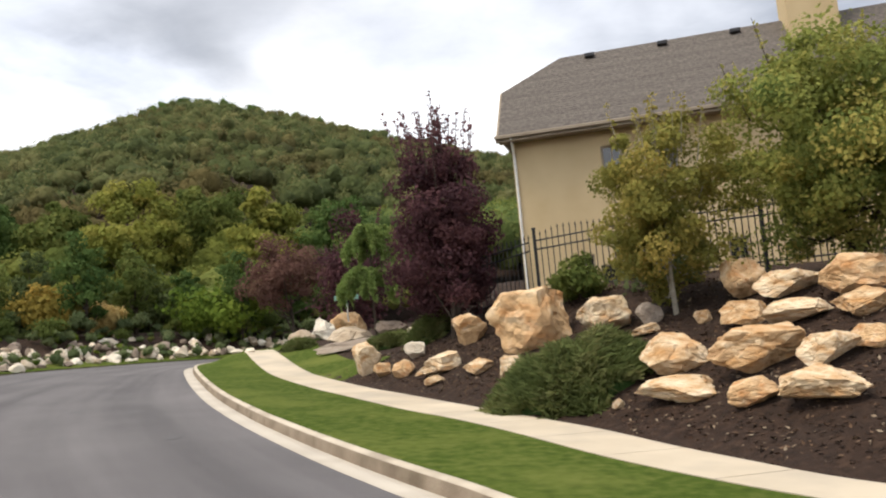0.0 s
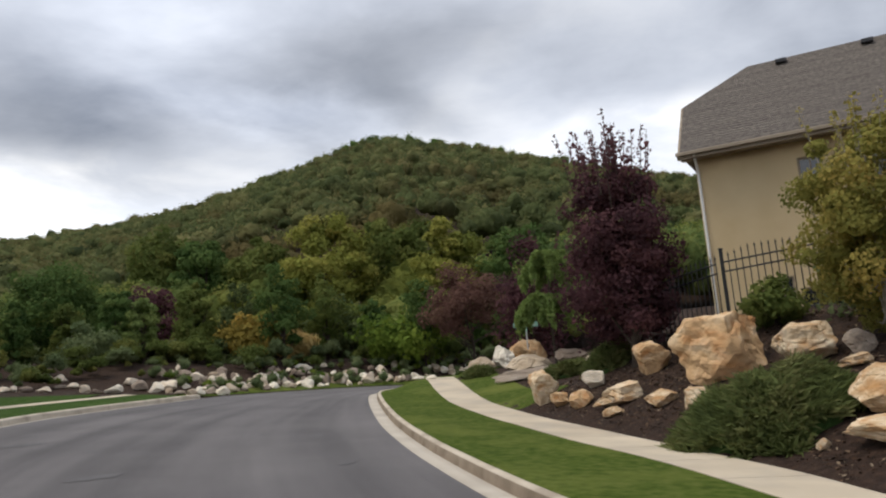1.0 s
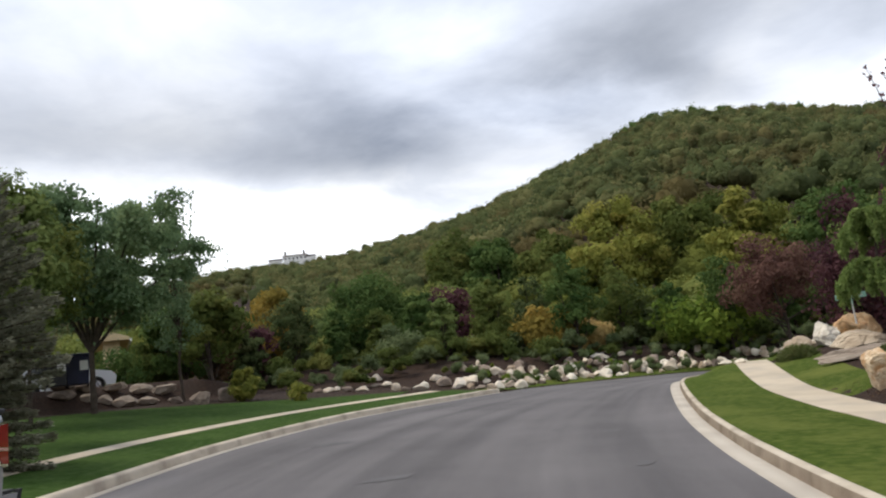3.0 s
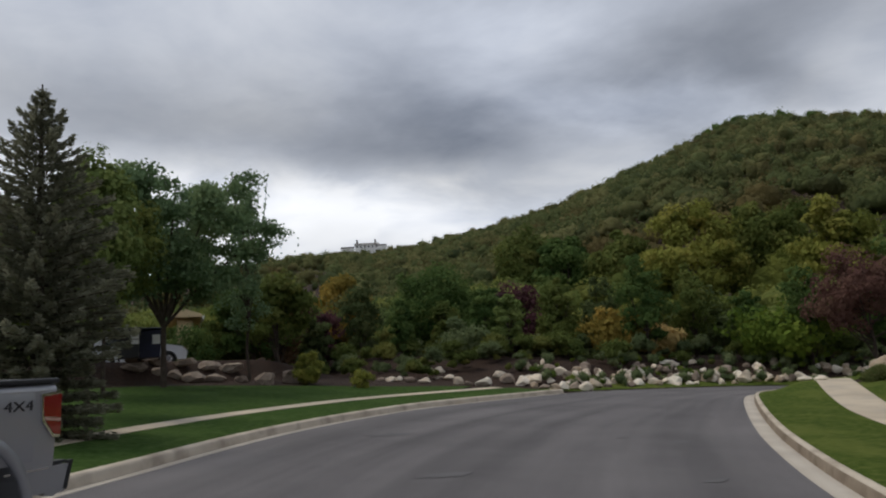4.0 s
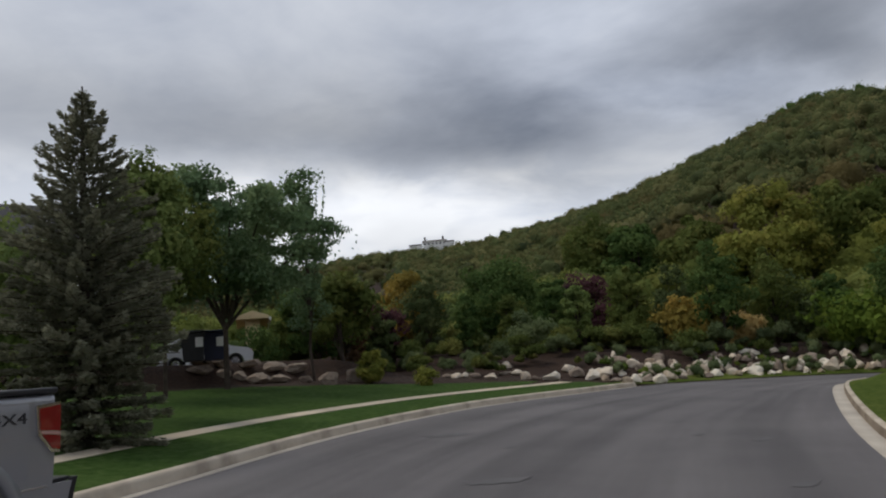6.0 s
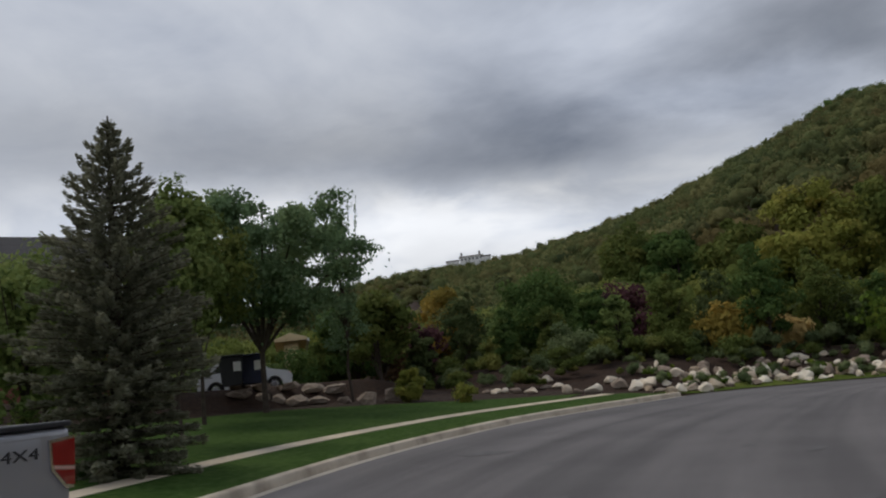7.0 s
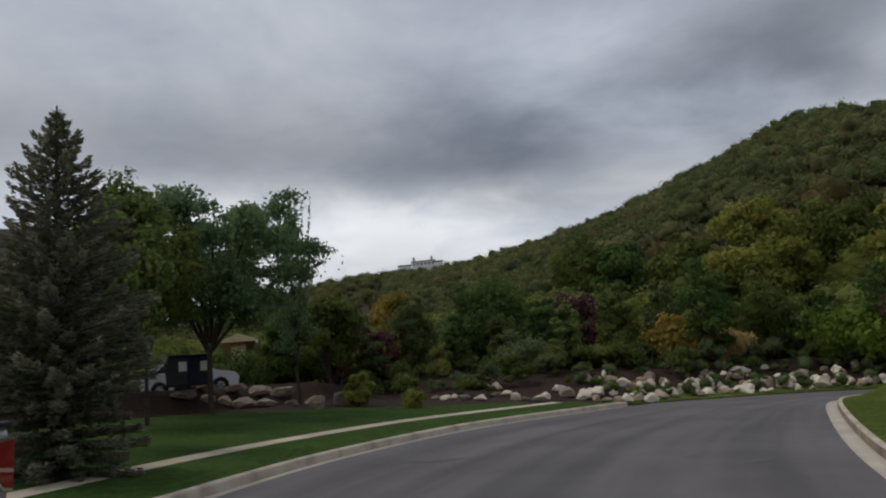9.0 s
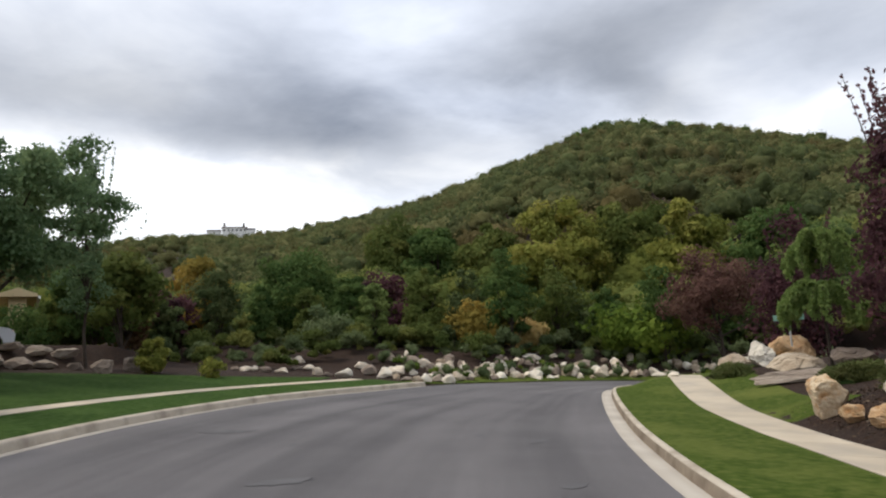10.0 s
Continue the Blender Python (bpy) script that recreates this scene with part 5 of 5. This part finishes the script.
for x0, x1, z0, z1 in HOLES:
    frame_bm = bmesh.new()
    for a in ((x0, x0 + 0.06, z0, z1), (x1 - 0.06, x1, z0, z1), (x0 + 0.06, x1 - 0.06, z0, z0 + 0.06), (x0 + 0.06, x1 - 0.06, z1 - 0.06, z1)):
        box(frame_bm, a[0], a[1], 0.06, 0.14, a[2], a[3])
    box(frame_bm, (x0 + x1) / 2 - 0.02, (x0 + x1) / 2 + 0.02, 0.065, 0.135, z0 + 0.06, z1 - 0.06)
    w = part("window", frame_bm, TRIM, house)
    part("pane", boxed(x0 + 0.05, x1 - 0.05, 0.095, 0.105, z0 + 0.05, z1 - 0.05), PANE, w)
    part("sill", boxed(x0 - 0.05, x1 + 0.05, -0.05, 0.05, z0 - 0.07, z0 - 0.005, bevel=0.008), TRIM, w)


def slope_point(u, v):
    """A point of the front roof slope: u along the eave, v up the plan."""
    return Vector((u, v - 0.5, EAVE + v))


roof = part("roof", prism(bmesh.new(), [(-0.3, EAVE - 0.02), (20.4, EAVE - 0.02), (20.4, EAVE + RISE - 0.1), (1.75, EAVE + RISE - 0.1), (-0.3, EAVE + 1.9)], 0, 0.001), SHINGLE, house)
bm = bmesh.new()
front = [slope_point(*p) for p in ((-0.35, 0), (20.4, 0), (20.4, RISE), (1.65, RISE), (-0.35, 1.82))]
vs = [bm.verts.new(p) for p in front]
vb = [bm.verts.new(Vector((p.x, 2 * (RISE - 0.5) - p.y, p.z))) for p in front]
bm.faces.new(vs)
bm.faces.new(vb[::-1])
bm.faces.new((vs[4], vs[3], vb[4]))
bm.faces.new((vs[3], vb[3], vb[4]))
bm.faces.new((vs[0], vs[4], vb[4], vb[0]))
bm.faces.new((vs[0], vb[0], vb[1], vs[1]))
bmesh.ops.recalc_face_normals(bm, faces=bm.faces)
me = bpy.data.meshes.new("roof")
bm.to_mesh(me)
bm.free()
me.materials.append(SHINGLE)
roof.data = me
for i in range(33):
    v0, v1 = RISE * i / 33, RISE * (i + 1) / 33 + 0.02
    u0, u1 = (-0.37 + max(0.0, (min(v, RISE) - 1.82) / (RISE - 1.82)) * 2.0 for v in (v0, v1))
    bm = bmesh.new()
    c = [bm.verts.new(slope_point(u, min(v, RISE)) + Vector((0, -k, k))) for u, v, k in ((u0, v0, 0.010), (20.4, v0, 0.010), (20.4, v1, 0.004), (u1, v1, 0.004))]
    d = [bm.verts.new(slope_point(u, min(v, RISE)) + Vector((0, 0, 0.001))) for u, v in ((u0, v0), (20.4, v0))]
    bm.faces.new(c)
    bm.faces.new((d[0], d[1], c[1], c[0]))
    part("shingle_course", bm, SHINGLE, roof)
part("fascia", boxed(-0.38, 20.4, -0.60, -0.50, EAVE - 0.20, EAVE + 0.01, bevel=0.01), TRIM, house)
part("gutter", boxed(-0.40, 20.4, -0.71, -0.602, EAVE - 0.11, EAVE + 0.0, bevel=0.02), TRIM, house)
part("soffit", boxed(-0.34, 20.4, -0.50, 0.0, EAVE - 0.16, EAVE - 0.125), TRIM, house)
rake = prism(bmesh.new(), [(-0.5, EAVE - 0.16), (-0.5, EAVE + 0.02), (1.32, EAVE + 1.84), (1.32, EAVE + 1.65)], -0.37, -0.31)
bmesh.ops.transform(rake, matrix=Matrix(((0, 1, 0, 0), (1, 0, 0, 0), (0, 0, 1, 0), (0, 0, 0, 1))), verts=rake.verts)
part("rake_board", rake, TRIM, house)
pipe = bmesh.new()
rod(pipe, (0.09, -0.62, EAVE - 0.1), (0.07, -0.06, EAVE - 0.55), 0.04, 0.04)
rod(pipe, (0.07, -0.06, EAVE - 0.55), (0.07, -0.06, 0.3), 0.04, 0.04)
part("downpipe", pipe, WHITE, house)
chim = boxed(8.65, 10.1, 1.7, 2.9, EAVE + 0.8, EAVE + 6.2)
part("chimney", chim, STUCCO, house)
for u in (2.6, 4.95, 7.2):
    p = slope_point(u, RISE - 0.22)
    v = part("roof_vent", boxed(-0.16, 0.16, -0.16, 0.12, 0.0, 0.13, bevel=0.02), DECAL, house)
    v.matrix_local = Matrix.Translation(p)
gable = prism(bmesh.new(), [(10.2, EAVE + 0.4), (14.2, EAVE + 4.6), (18.2, EAVE + 0.4), (18.2, EAVE + 0.15), (14.2, EAVE + 4.3), (10.2, EAVE + 0.15)], -2.6, 3)
part("gable_roof", gable, DARK_ROOF, house, "dark shingle cross gable")
part("gable_wall", prism(bmesh.new(), [(10.8, -0.5), (10.8, EAVE + 0.6), (14.2, EAVE + 4.1), (17.6, EAVE + 0.6), (17.6, -0.5)], -2.2, -0.002), STUCCO, house)


# ---- iron fence ----
def fence(points, label, first=0):
    f = empty("iron_fence", Matrix(), label, "fence", kind="")
    picket = None
    p = np.array(points, float)
    s = np.r_[0, np.cumsum(np.hypot(*np.diff(p, axis=0).T))]

    def at(d):
        q = (np.interp(d, s, p[:, 0]), np.interp(d, s, p[:, 1]))
        return Vector((*q, float(land(*q)) + 0.1))

    for i, d in enumerate(np.arange(0, s[-1], 0.135)):
        q = at(d)
        if i % 18 == 0 and i >= first:
            bm = boxed(-0.035, 0.035, -0.035, 0.035, -0.3, 1.58)
            box(bm, -0.045, 0.045, -0.045, 0.045, 1.58, 1.62, bevel=0.008)
            o = part("post", bm, IRON, f)
        else:
            if picket is None:
                bm = boxed(-0.01, 0.01, -0.01, 0.01, 0, 1.42)
                bmesh.ops.create_cone(bm, cap_ends=False, segments=4, radius1=0.022, radius2=0.0, depth=0.09, matrix=Matrix.Translation((0, 0, 1.46)))
                o = part("picket", bm, IRON, f)
                picket = o.data
            else:
                o = new("picket", picket)
                o.parent = f
        o.location = q
    n = int(s[-1] / 2.43) + 1
    for z in (0.12, 1.12, 1.32):
        for a, b in zip(np.arange(n) * 2.43, np.minimum((np.arange(n) + 1) * 2.43, s[-1])):
            bm = bmesh.new()
            rod(bm, at(a) + Vector((0, 0, z)), at(b) + Vector((0, 0, z)), 0.018, 0.018, 4)
            part("rail", bm, IRON, f)
    return f


fence([(2.02, 17.75), (6, 16.85), (14, 15.15)], "black iron picket fence along the top of the bank")
fence([(1.9, 17.85), (0.3, 19.5), (-0.7, 20.5)], "black iron picket fence turning behind the plum tree", 1)


# ---- street sign ----
sign = empty("street_sign", pose(-4.25, 32.4, 0.12, 0, 0, 12), "green street name sign on a pale post", "sign")
part("post", rod(bmesh.new(), (0, 0, -0.3), (0, 0, 2.35), 0.035, 0.03, 8), SIGNPOST, sign)
blade = part("blade", boxed(-0.5, 0.5, -0.012, 0.012, 2.38, 2.58, bevel=0.004), SIGNGREEN, sign)
part("lettering", boxed(-0.38, 0.38, -0.017, -0.0125, 2.45, 2.52), WHITE, blade)
part("blade", boxed(-0.012, 0.012, -0.35, 0.35, 2.18, 2.36, bevel=0.004), SIGNGREEN, sign)


# ---- pickup truck ----
def wheel(parent, x, y, z, r, w, s):
    bm = bmesh.new()
    bmesh.ops.create_cone(bm, cap_ends=True, segments=28, radius1=r, radius2=r, depth=w, matrix=Matrix.Translation((x, y, z)) @ pose(0, 0, 0, 90))
    bmesh.ops.bevel(bm, geom=[e for e in bm.edges if len(e.link_faces) == 2 and abs(e.verts[0].co.y - e.verts[1].co.y) < 1e-4], offset=0.04, segments=2, affect="EDGES")
    t = part("wheel", bm, RUBBER, parent)
    bm = bmesh.new()
    bmesh.ops.create_cone(bm, cap_ends=True, segments=24, radius1=r * 0.6, radius2=r * 0.6, depth=w + 0.02, matrix=Matrix.Translation((x, y, z)) @ pose(0, 0, 0, 90))
    part("rim", bm, CHROME, t)
    bm = bmesh.new()
    for k in range(6):
        a = k * math.pi / 3
        rod(bm, (x, y + s * (w / 2 + 0.012), z), (x + math.cos(a) * r * 0.52, y + s * (w / 2 + 0.012), z + math.sin(a) * r * 0.52), 0.03, 0.025, 5)
    part("spokes", bm, SILVER, t)


def body_side(outline, arches, y0, y1):
    """A side outline with wheel arches cut into its lower edge, from y0 to y1."""
    pts = list(outline)
    low = pts[0][1]
    for cx, cz, r in arches:
        dip = math.asin((low - cz) / r)
        arc = [(cx + r * math.cos(q), cz + r * math.sin(q)) for q in np.linspace(math.pi - dip, dip, 13)]
        arc[0], arc[-1] = (arc[0][0], low), (arc[-1][0], low)
        i = max(k for k in range(len(pts)) if pts[k][1] == low and pts[k][0] < cx)
        pts[i + 1:i + 1] = arc
    return prism(bmesh.new(), pts, y0, y1)


TRUCK = Matrix.Translation((-6.465, 4.538, float(plane(-6.465, 4.538)))) @ pose(0, 0, 0, 0, 3.2, 0) @ pose(0, 0, 0, 0, 0, -63.3)
truck = empty("pickup_truck", TRUCK, "silver pickup truck parked at the kerb", "truck")
# x runs forward from the tail, y to its left; the left flank lies at y = 0
bed = body_side([(0.05, 0.56), (2.2, 0.56), (2.2, 1.36), (0.02, 1.36), (0.02, 0.9)], [(0.90, 0.42, 0.58)], -1.98, 0)
bmesh.ops.bevel(bed, geom=[e for e in bed.edges if all(v.co.z > 1.35 for v in e.verts) and abs(e.verts[0].co.y - e.verts[1].co.y) < 1e-4], offset=0.05, segments=4, affect="EDGES", profile=0.5)
part("bed", bed, SILVER, truck)
swell = bmesh.new()
loops = []
for z, out_y in ((0.80, 0.0), (0.86, 0.010), (1.05, 0.012), (1.24, 0.010), (1.30, 0.0)):
    loops.append([swell.verts.new((x, out_y, z)) for x in (0.24, 0.7, 1.4, 2.19)])
for lo_, hi_ in zip(loops[:-1], loops[1:]):
    for k in range(3):
        swell.faces.new((lo_[k + 1], lo_[k], hi_[k], hi_[k + 1]))
part("side_panel", swell, SILVER, truck, smooth_faces=True)
part("bumper_trim", prism(bmesh.new(), [(-0.20, 0.765), (-0.16, 0.765), (-0.10, 0.56), (-0.14, 0.55)], -0.049, -0.008), PLASTIC, truck, "black bumper end cap")
part("cab", body_side([(2.24, 0.50), (5.75, 0.50), (5.75, 0.95), (5.65, 1.12), (4.5, 1.22), (3.75, 1.88), (2.5, 1.90), (2.24, 1.40)], [(4.70, 0.42, 0.58)], -1.95, -0.03), SILVER, truck)
part("bed_rail", boxed(0.0, 2.2, -0.10, 0.012, 1.362, 1.40, bevel=0.012), PLASTIC, truck, "black bed rail cap")
part("bed_rail", boxed(0.0, 2.2, -1.99, -1.88, 1.362, 1.40, bevel=0.012), PLASTIC, truck, "black bed rail cap")
part("tailgate_cap", boxed(-0.01, 0.06, -1.86, -0.12, 1.362, 1.395, bevel=0.01), PLASTIC, truck)
lamp = part("tail_lamp", prism(bmesh.new(), [(-0.012, 1.28), (0.165, 1.265), (0.155, 1.12), (-0.012, 1.10)], -0.16, 0.022), LENS, truck, "red tail lamp")
part("lamp_band", prism(bmesh.new(), [(-0.012, 1.096), (0.153, 1.116), (0.145, 1.095), (-0.012, 1.075)], -0.16, 0.023), LENS2, lamp)
part("lamp_lower", prism(bmesh.new(), [(-0.012, 1.071), (0.143, 1.091), (0.05, 0.985), (-0.012, 0.975)], -0.16, 0.022), LENS, lamp)
part("lamp_trim", prism(bmesh.new(), [(-0.010, 1.30), (0.19, 1.285), (0.172, 1.085), (0.06, 0.962), (-0.010, 0.955)], -0.15, 0.017), CHROME, lamp)
part("bumper", boxed(-0.20, 0.03, -1.93, -0.05, 0.52, 0.74, bevel=0.03), CHROME, truck, "chrome rear bumper")
part("bumper_step", boxed(-0.205, 0.02, -1.90, -0.08, 0.741, 0.765, bevel=0.005), PLASTIC, truck)
part("bumper_end", prism(bmesh.new(), [(-0.19, 0.74), (0.06, 0.74), (0.10, 0.54), (0.0, 0.52), (-0.10, 0.56)], -0.05, -0.012), SILVER, truck)
part("panel_line", boxed(0.08, 0.5, -0.002, 0.006, 0.735, 0.748), CHROME, truck)
for cx in (0.90, 4.70):
    bm = bmesh.new()
    prev = None
    for a in np.linspace(0.08, math.pi - 0.08, 15):
        ring = [Vector((cx + r * math.cos(a), y, 0.42 + r * math.sin(a))) for r, y in ((0.58, 0.002), (0.58, 0.034), (0.64, 0.034), (0.69, 0.002))]
        now = [bm.verts.new(q) for q in ring]
        if prev:
            for k in range(3):
                bm.faces.new((prev[k], prev[k + 1], now[k + 1], now[k]))
        prev = now
    part("arch_flare", bm, SILVER, truck, smooth_faces=True)
    wheel(truck, cx, -0.16, 0.39, 0.39, 0.26, 1)
    wheel(truck, cx, -1.82, 0.39, 0.39, 0.26, -1)
part("side_window", prism(bmesh.new(), [(2.6, 1.30), (4.35, 1.27), (3.72, 1.80), (2.62, 1.82)], -0.028, -0.022), PANE, truck)
curve = bpy.data.curves.new("badge", "FONT")
curve.body, curve.size, curve.extrude, curve.align_x = "4X4", 0.15, 0.002, "CENTER"
badge_tmp = bpy.data.objects.new("badge_tmp", curve)
badge = new("badge", bpy.data.meshes.new_from_object(badge_tmp))
bpy.data.objects.remove(badge_tmp)
badge.data.materials.append(DECAL)
badge.parent = truck
badge.matrix_local = Matrix.Translation((0.40, 0.014, 1.175)) @ pose(0, 0, 0, 90, 0, 180) @ Matrix.Diagonal((1.1, 0.68, 1, 1))
badge["label"] = "dark 4X4 lettering"


# ---- parked car, bins, far houses ----
def small_car(x, y, turn):
    z = float(land(x, y))
    car = empty("hatchback_car", pose(x, y, z + 0.02, 0, 0, turn), "small white hatchback car parked on the drive", "car")
    part("body", body_side([(0.0, 0.28), (4.0, 0.28), (4.05, 0.62), (3.85, 0.84), (3.1, 0.98), (2.45, 1.44), (1.0, 1.50), (0.15, 1.05), (-0.03, 0.7)], [(0.75, 0.30, 0.36), (3.25, 0.30, 0.36)], -0.85, 0.85), CARWHITE, car)
    for s in (-1, 1):
        part("side_window", prism(bmesh.new(), [(0.55, 1.02), (2.85, 1.0), (2.38, 1.36), (1.05, 1.42)], s * 0.851, s * 0.856), PANE, car)
        for cx in (0.75, 3.25):
            wheel(car, cx, s * 0.76, 0.31, 0.31, 0.2, s)
        part("headlight", boxed(3.78, 3.99, s * 0.62 - 0.14, s * 0.62 + 0.14, 0.66, 0.78, bevel=0.03), LENS2, car)
    return car


small_car(-33.9, 17.6, 60)


def wheelie_bin(x, y, z, turn, mat, label):
    b = empty("wheeled_bin", pose(x, y, z, 0, 0, turn), label, "bin", "bins on the drive")
    bm = boxed(-0.40, 0.40, -0.40, 0.40, 0.08, 1.05, bevel=0.03)
    for v in bm.verts:
        k = 0.82 + 0.18 * v.co.z
        v.co.x *= k
        v.co.y *= k
    part("body", bm, mat, b)
    part("lid", boxed(-0.43, 0.43, -0.46, 0.43, 1.055, 1.13, bevel=0.03), mat, b)
    part("sticker", boxed(0.08, 0.34, -0.402, -0.392, 0.55, 0.88), WHITE, b, "white sticker")
    for s in (-1, 1):
        bm = bmesh.new()
        bmesh.ops.create_cone(bm, cap_ends=True, segments=14, radius1=0.12, radius2=0.12, depth=0.06, matrix=Matrix.Translation((s * 0.32, 0.3, 0.12)) @ pose(0, 0, 0, 0, 90))
        part("wheel", bm, RUBBER, b)
    return b


def far_house(name, m, w, d, h, rise, wall_mat, roof_mat, label, windows=2):
    ho = empty(name, m, label, "house")
    part("wall", boxed(-w / 2, w / 2, -d / 2, d / 2, -1.5, h), wall_mat, ho)
    part("roof", prism(bmesh.new(), [(-d / 2 - 0.5, h), (0, h + rise), (d / 2 + 0.5, h), (d / 2 + 0.5, h - 0.15), (-d / 2 - 0.5, h - 0.15)], -w / 2 - 0.5, w / 2 + 0.5), roof_mat, ho).matrix_local = pose(0, 0, 0.16, 0, 0, 90)
    part("gutter", boxed(-w / 2 - 0.5, w / 2 + 0.5, -d / 2 - 0.62, -d / 2 - 0.5, h - 0.12, h + 0.06, bevel=0.02), WHITE, ho)
    for i in range(windows):
        cx = -w / 2 + w * (i + 0.5) / windows
        fr = part("window", boxed(cx - 0.6, cx + 0.6, -d / 2 - 0.04, -d / 2 - 0.005, h - 2.0, h - 0.7), WHITE, ho)
        part("pane", boxed(cx - 0.53, cx + 0.53, -d / 2 - 0.05, -d / 2 - 0.041, h - 1.93, h - 0.77), PANE, fr)
    return ho


BZ = 3.08
wheelie_bin(-26.30, 15.45, BZ, 62, PLASTIC, "black wheeled bin with a white sticker")
wheelie_bin(-26.25, 16.22, BZ, 62, BINBLUE, "navy wheeled bin with a white sticker")
far_house("brick_house", pose(-33.0, 8.2, float(land(-33, 8.2)), 0, 0, 80), 9, 8, 4.4, 2.2, BRICK, DARK_ROOF, "brick house with dark shingle roof behind trees")
far_house("tan_house", pose(-41.2, 26.6, 3.3, 0, 0, 150), 5, 0.8, 2.8, 0.3, STUCCO, STUCCO, "tan stucco house glimpsed between trees", 0)
MZ = float(land(-359, 351.5))
far_house("hilltop_mansion", pose(-359, 351.5, MZ + 4.0, 0, 0, 45), 15, 9, 5.0, 1.6, WHITE, SHINGLE, "large pale mansion on the far ridge", 6)
mansion = bpy.data.objects["hilltop_mansion"]
for mx, mw, mh in ((9.5, 6, 3.8), (-12.5, 8, 3.0)):
    part("wing", boxed(mx - mw / 2, mx + mw / 2, -5.6, 1, -2, mh, bevel=0.1), WHITE, mansion)
    part("wing_roof", boxed(mx - mw / 2 - 0.4, mx + mw / 2 + 0.4, -6, 1.4, mh + 0.01, mh + 0.8, bevel=0.3), SHINGLE, mansion)
for mx in (-6.2, 5.6):
    part("chimney", boxed(mx - 0.6, mx + 0.6, -0.6, 0.6, 6.2, 9.0, bevel=0.05), SHINGLE, mansion)

tree("tree", -35.6, 26.4, 4.2, 3.2, L_GREEN, "low green tree before the tan house", count=4500, size=0.14, low=0.05)

shrub(-33.6, 22.6, 2.3, 2.6, L_DARK, "dark green shrub beside the parked car", 2600, 0.1)
shrub(-36.6, 25.4, 2.6, 3.4, L_GREEN, "dense green shrub before the tan house", 2600, 0.12)
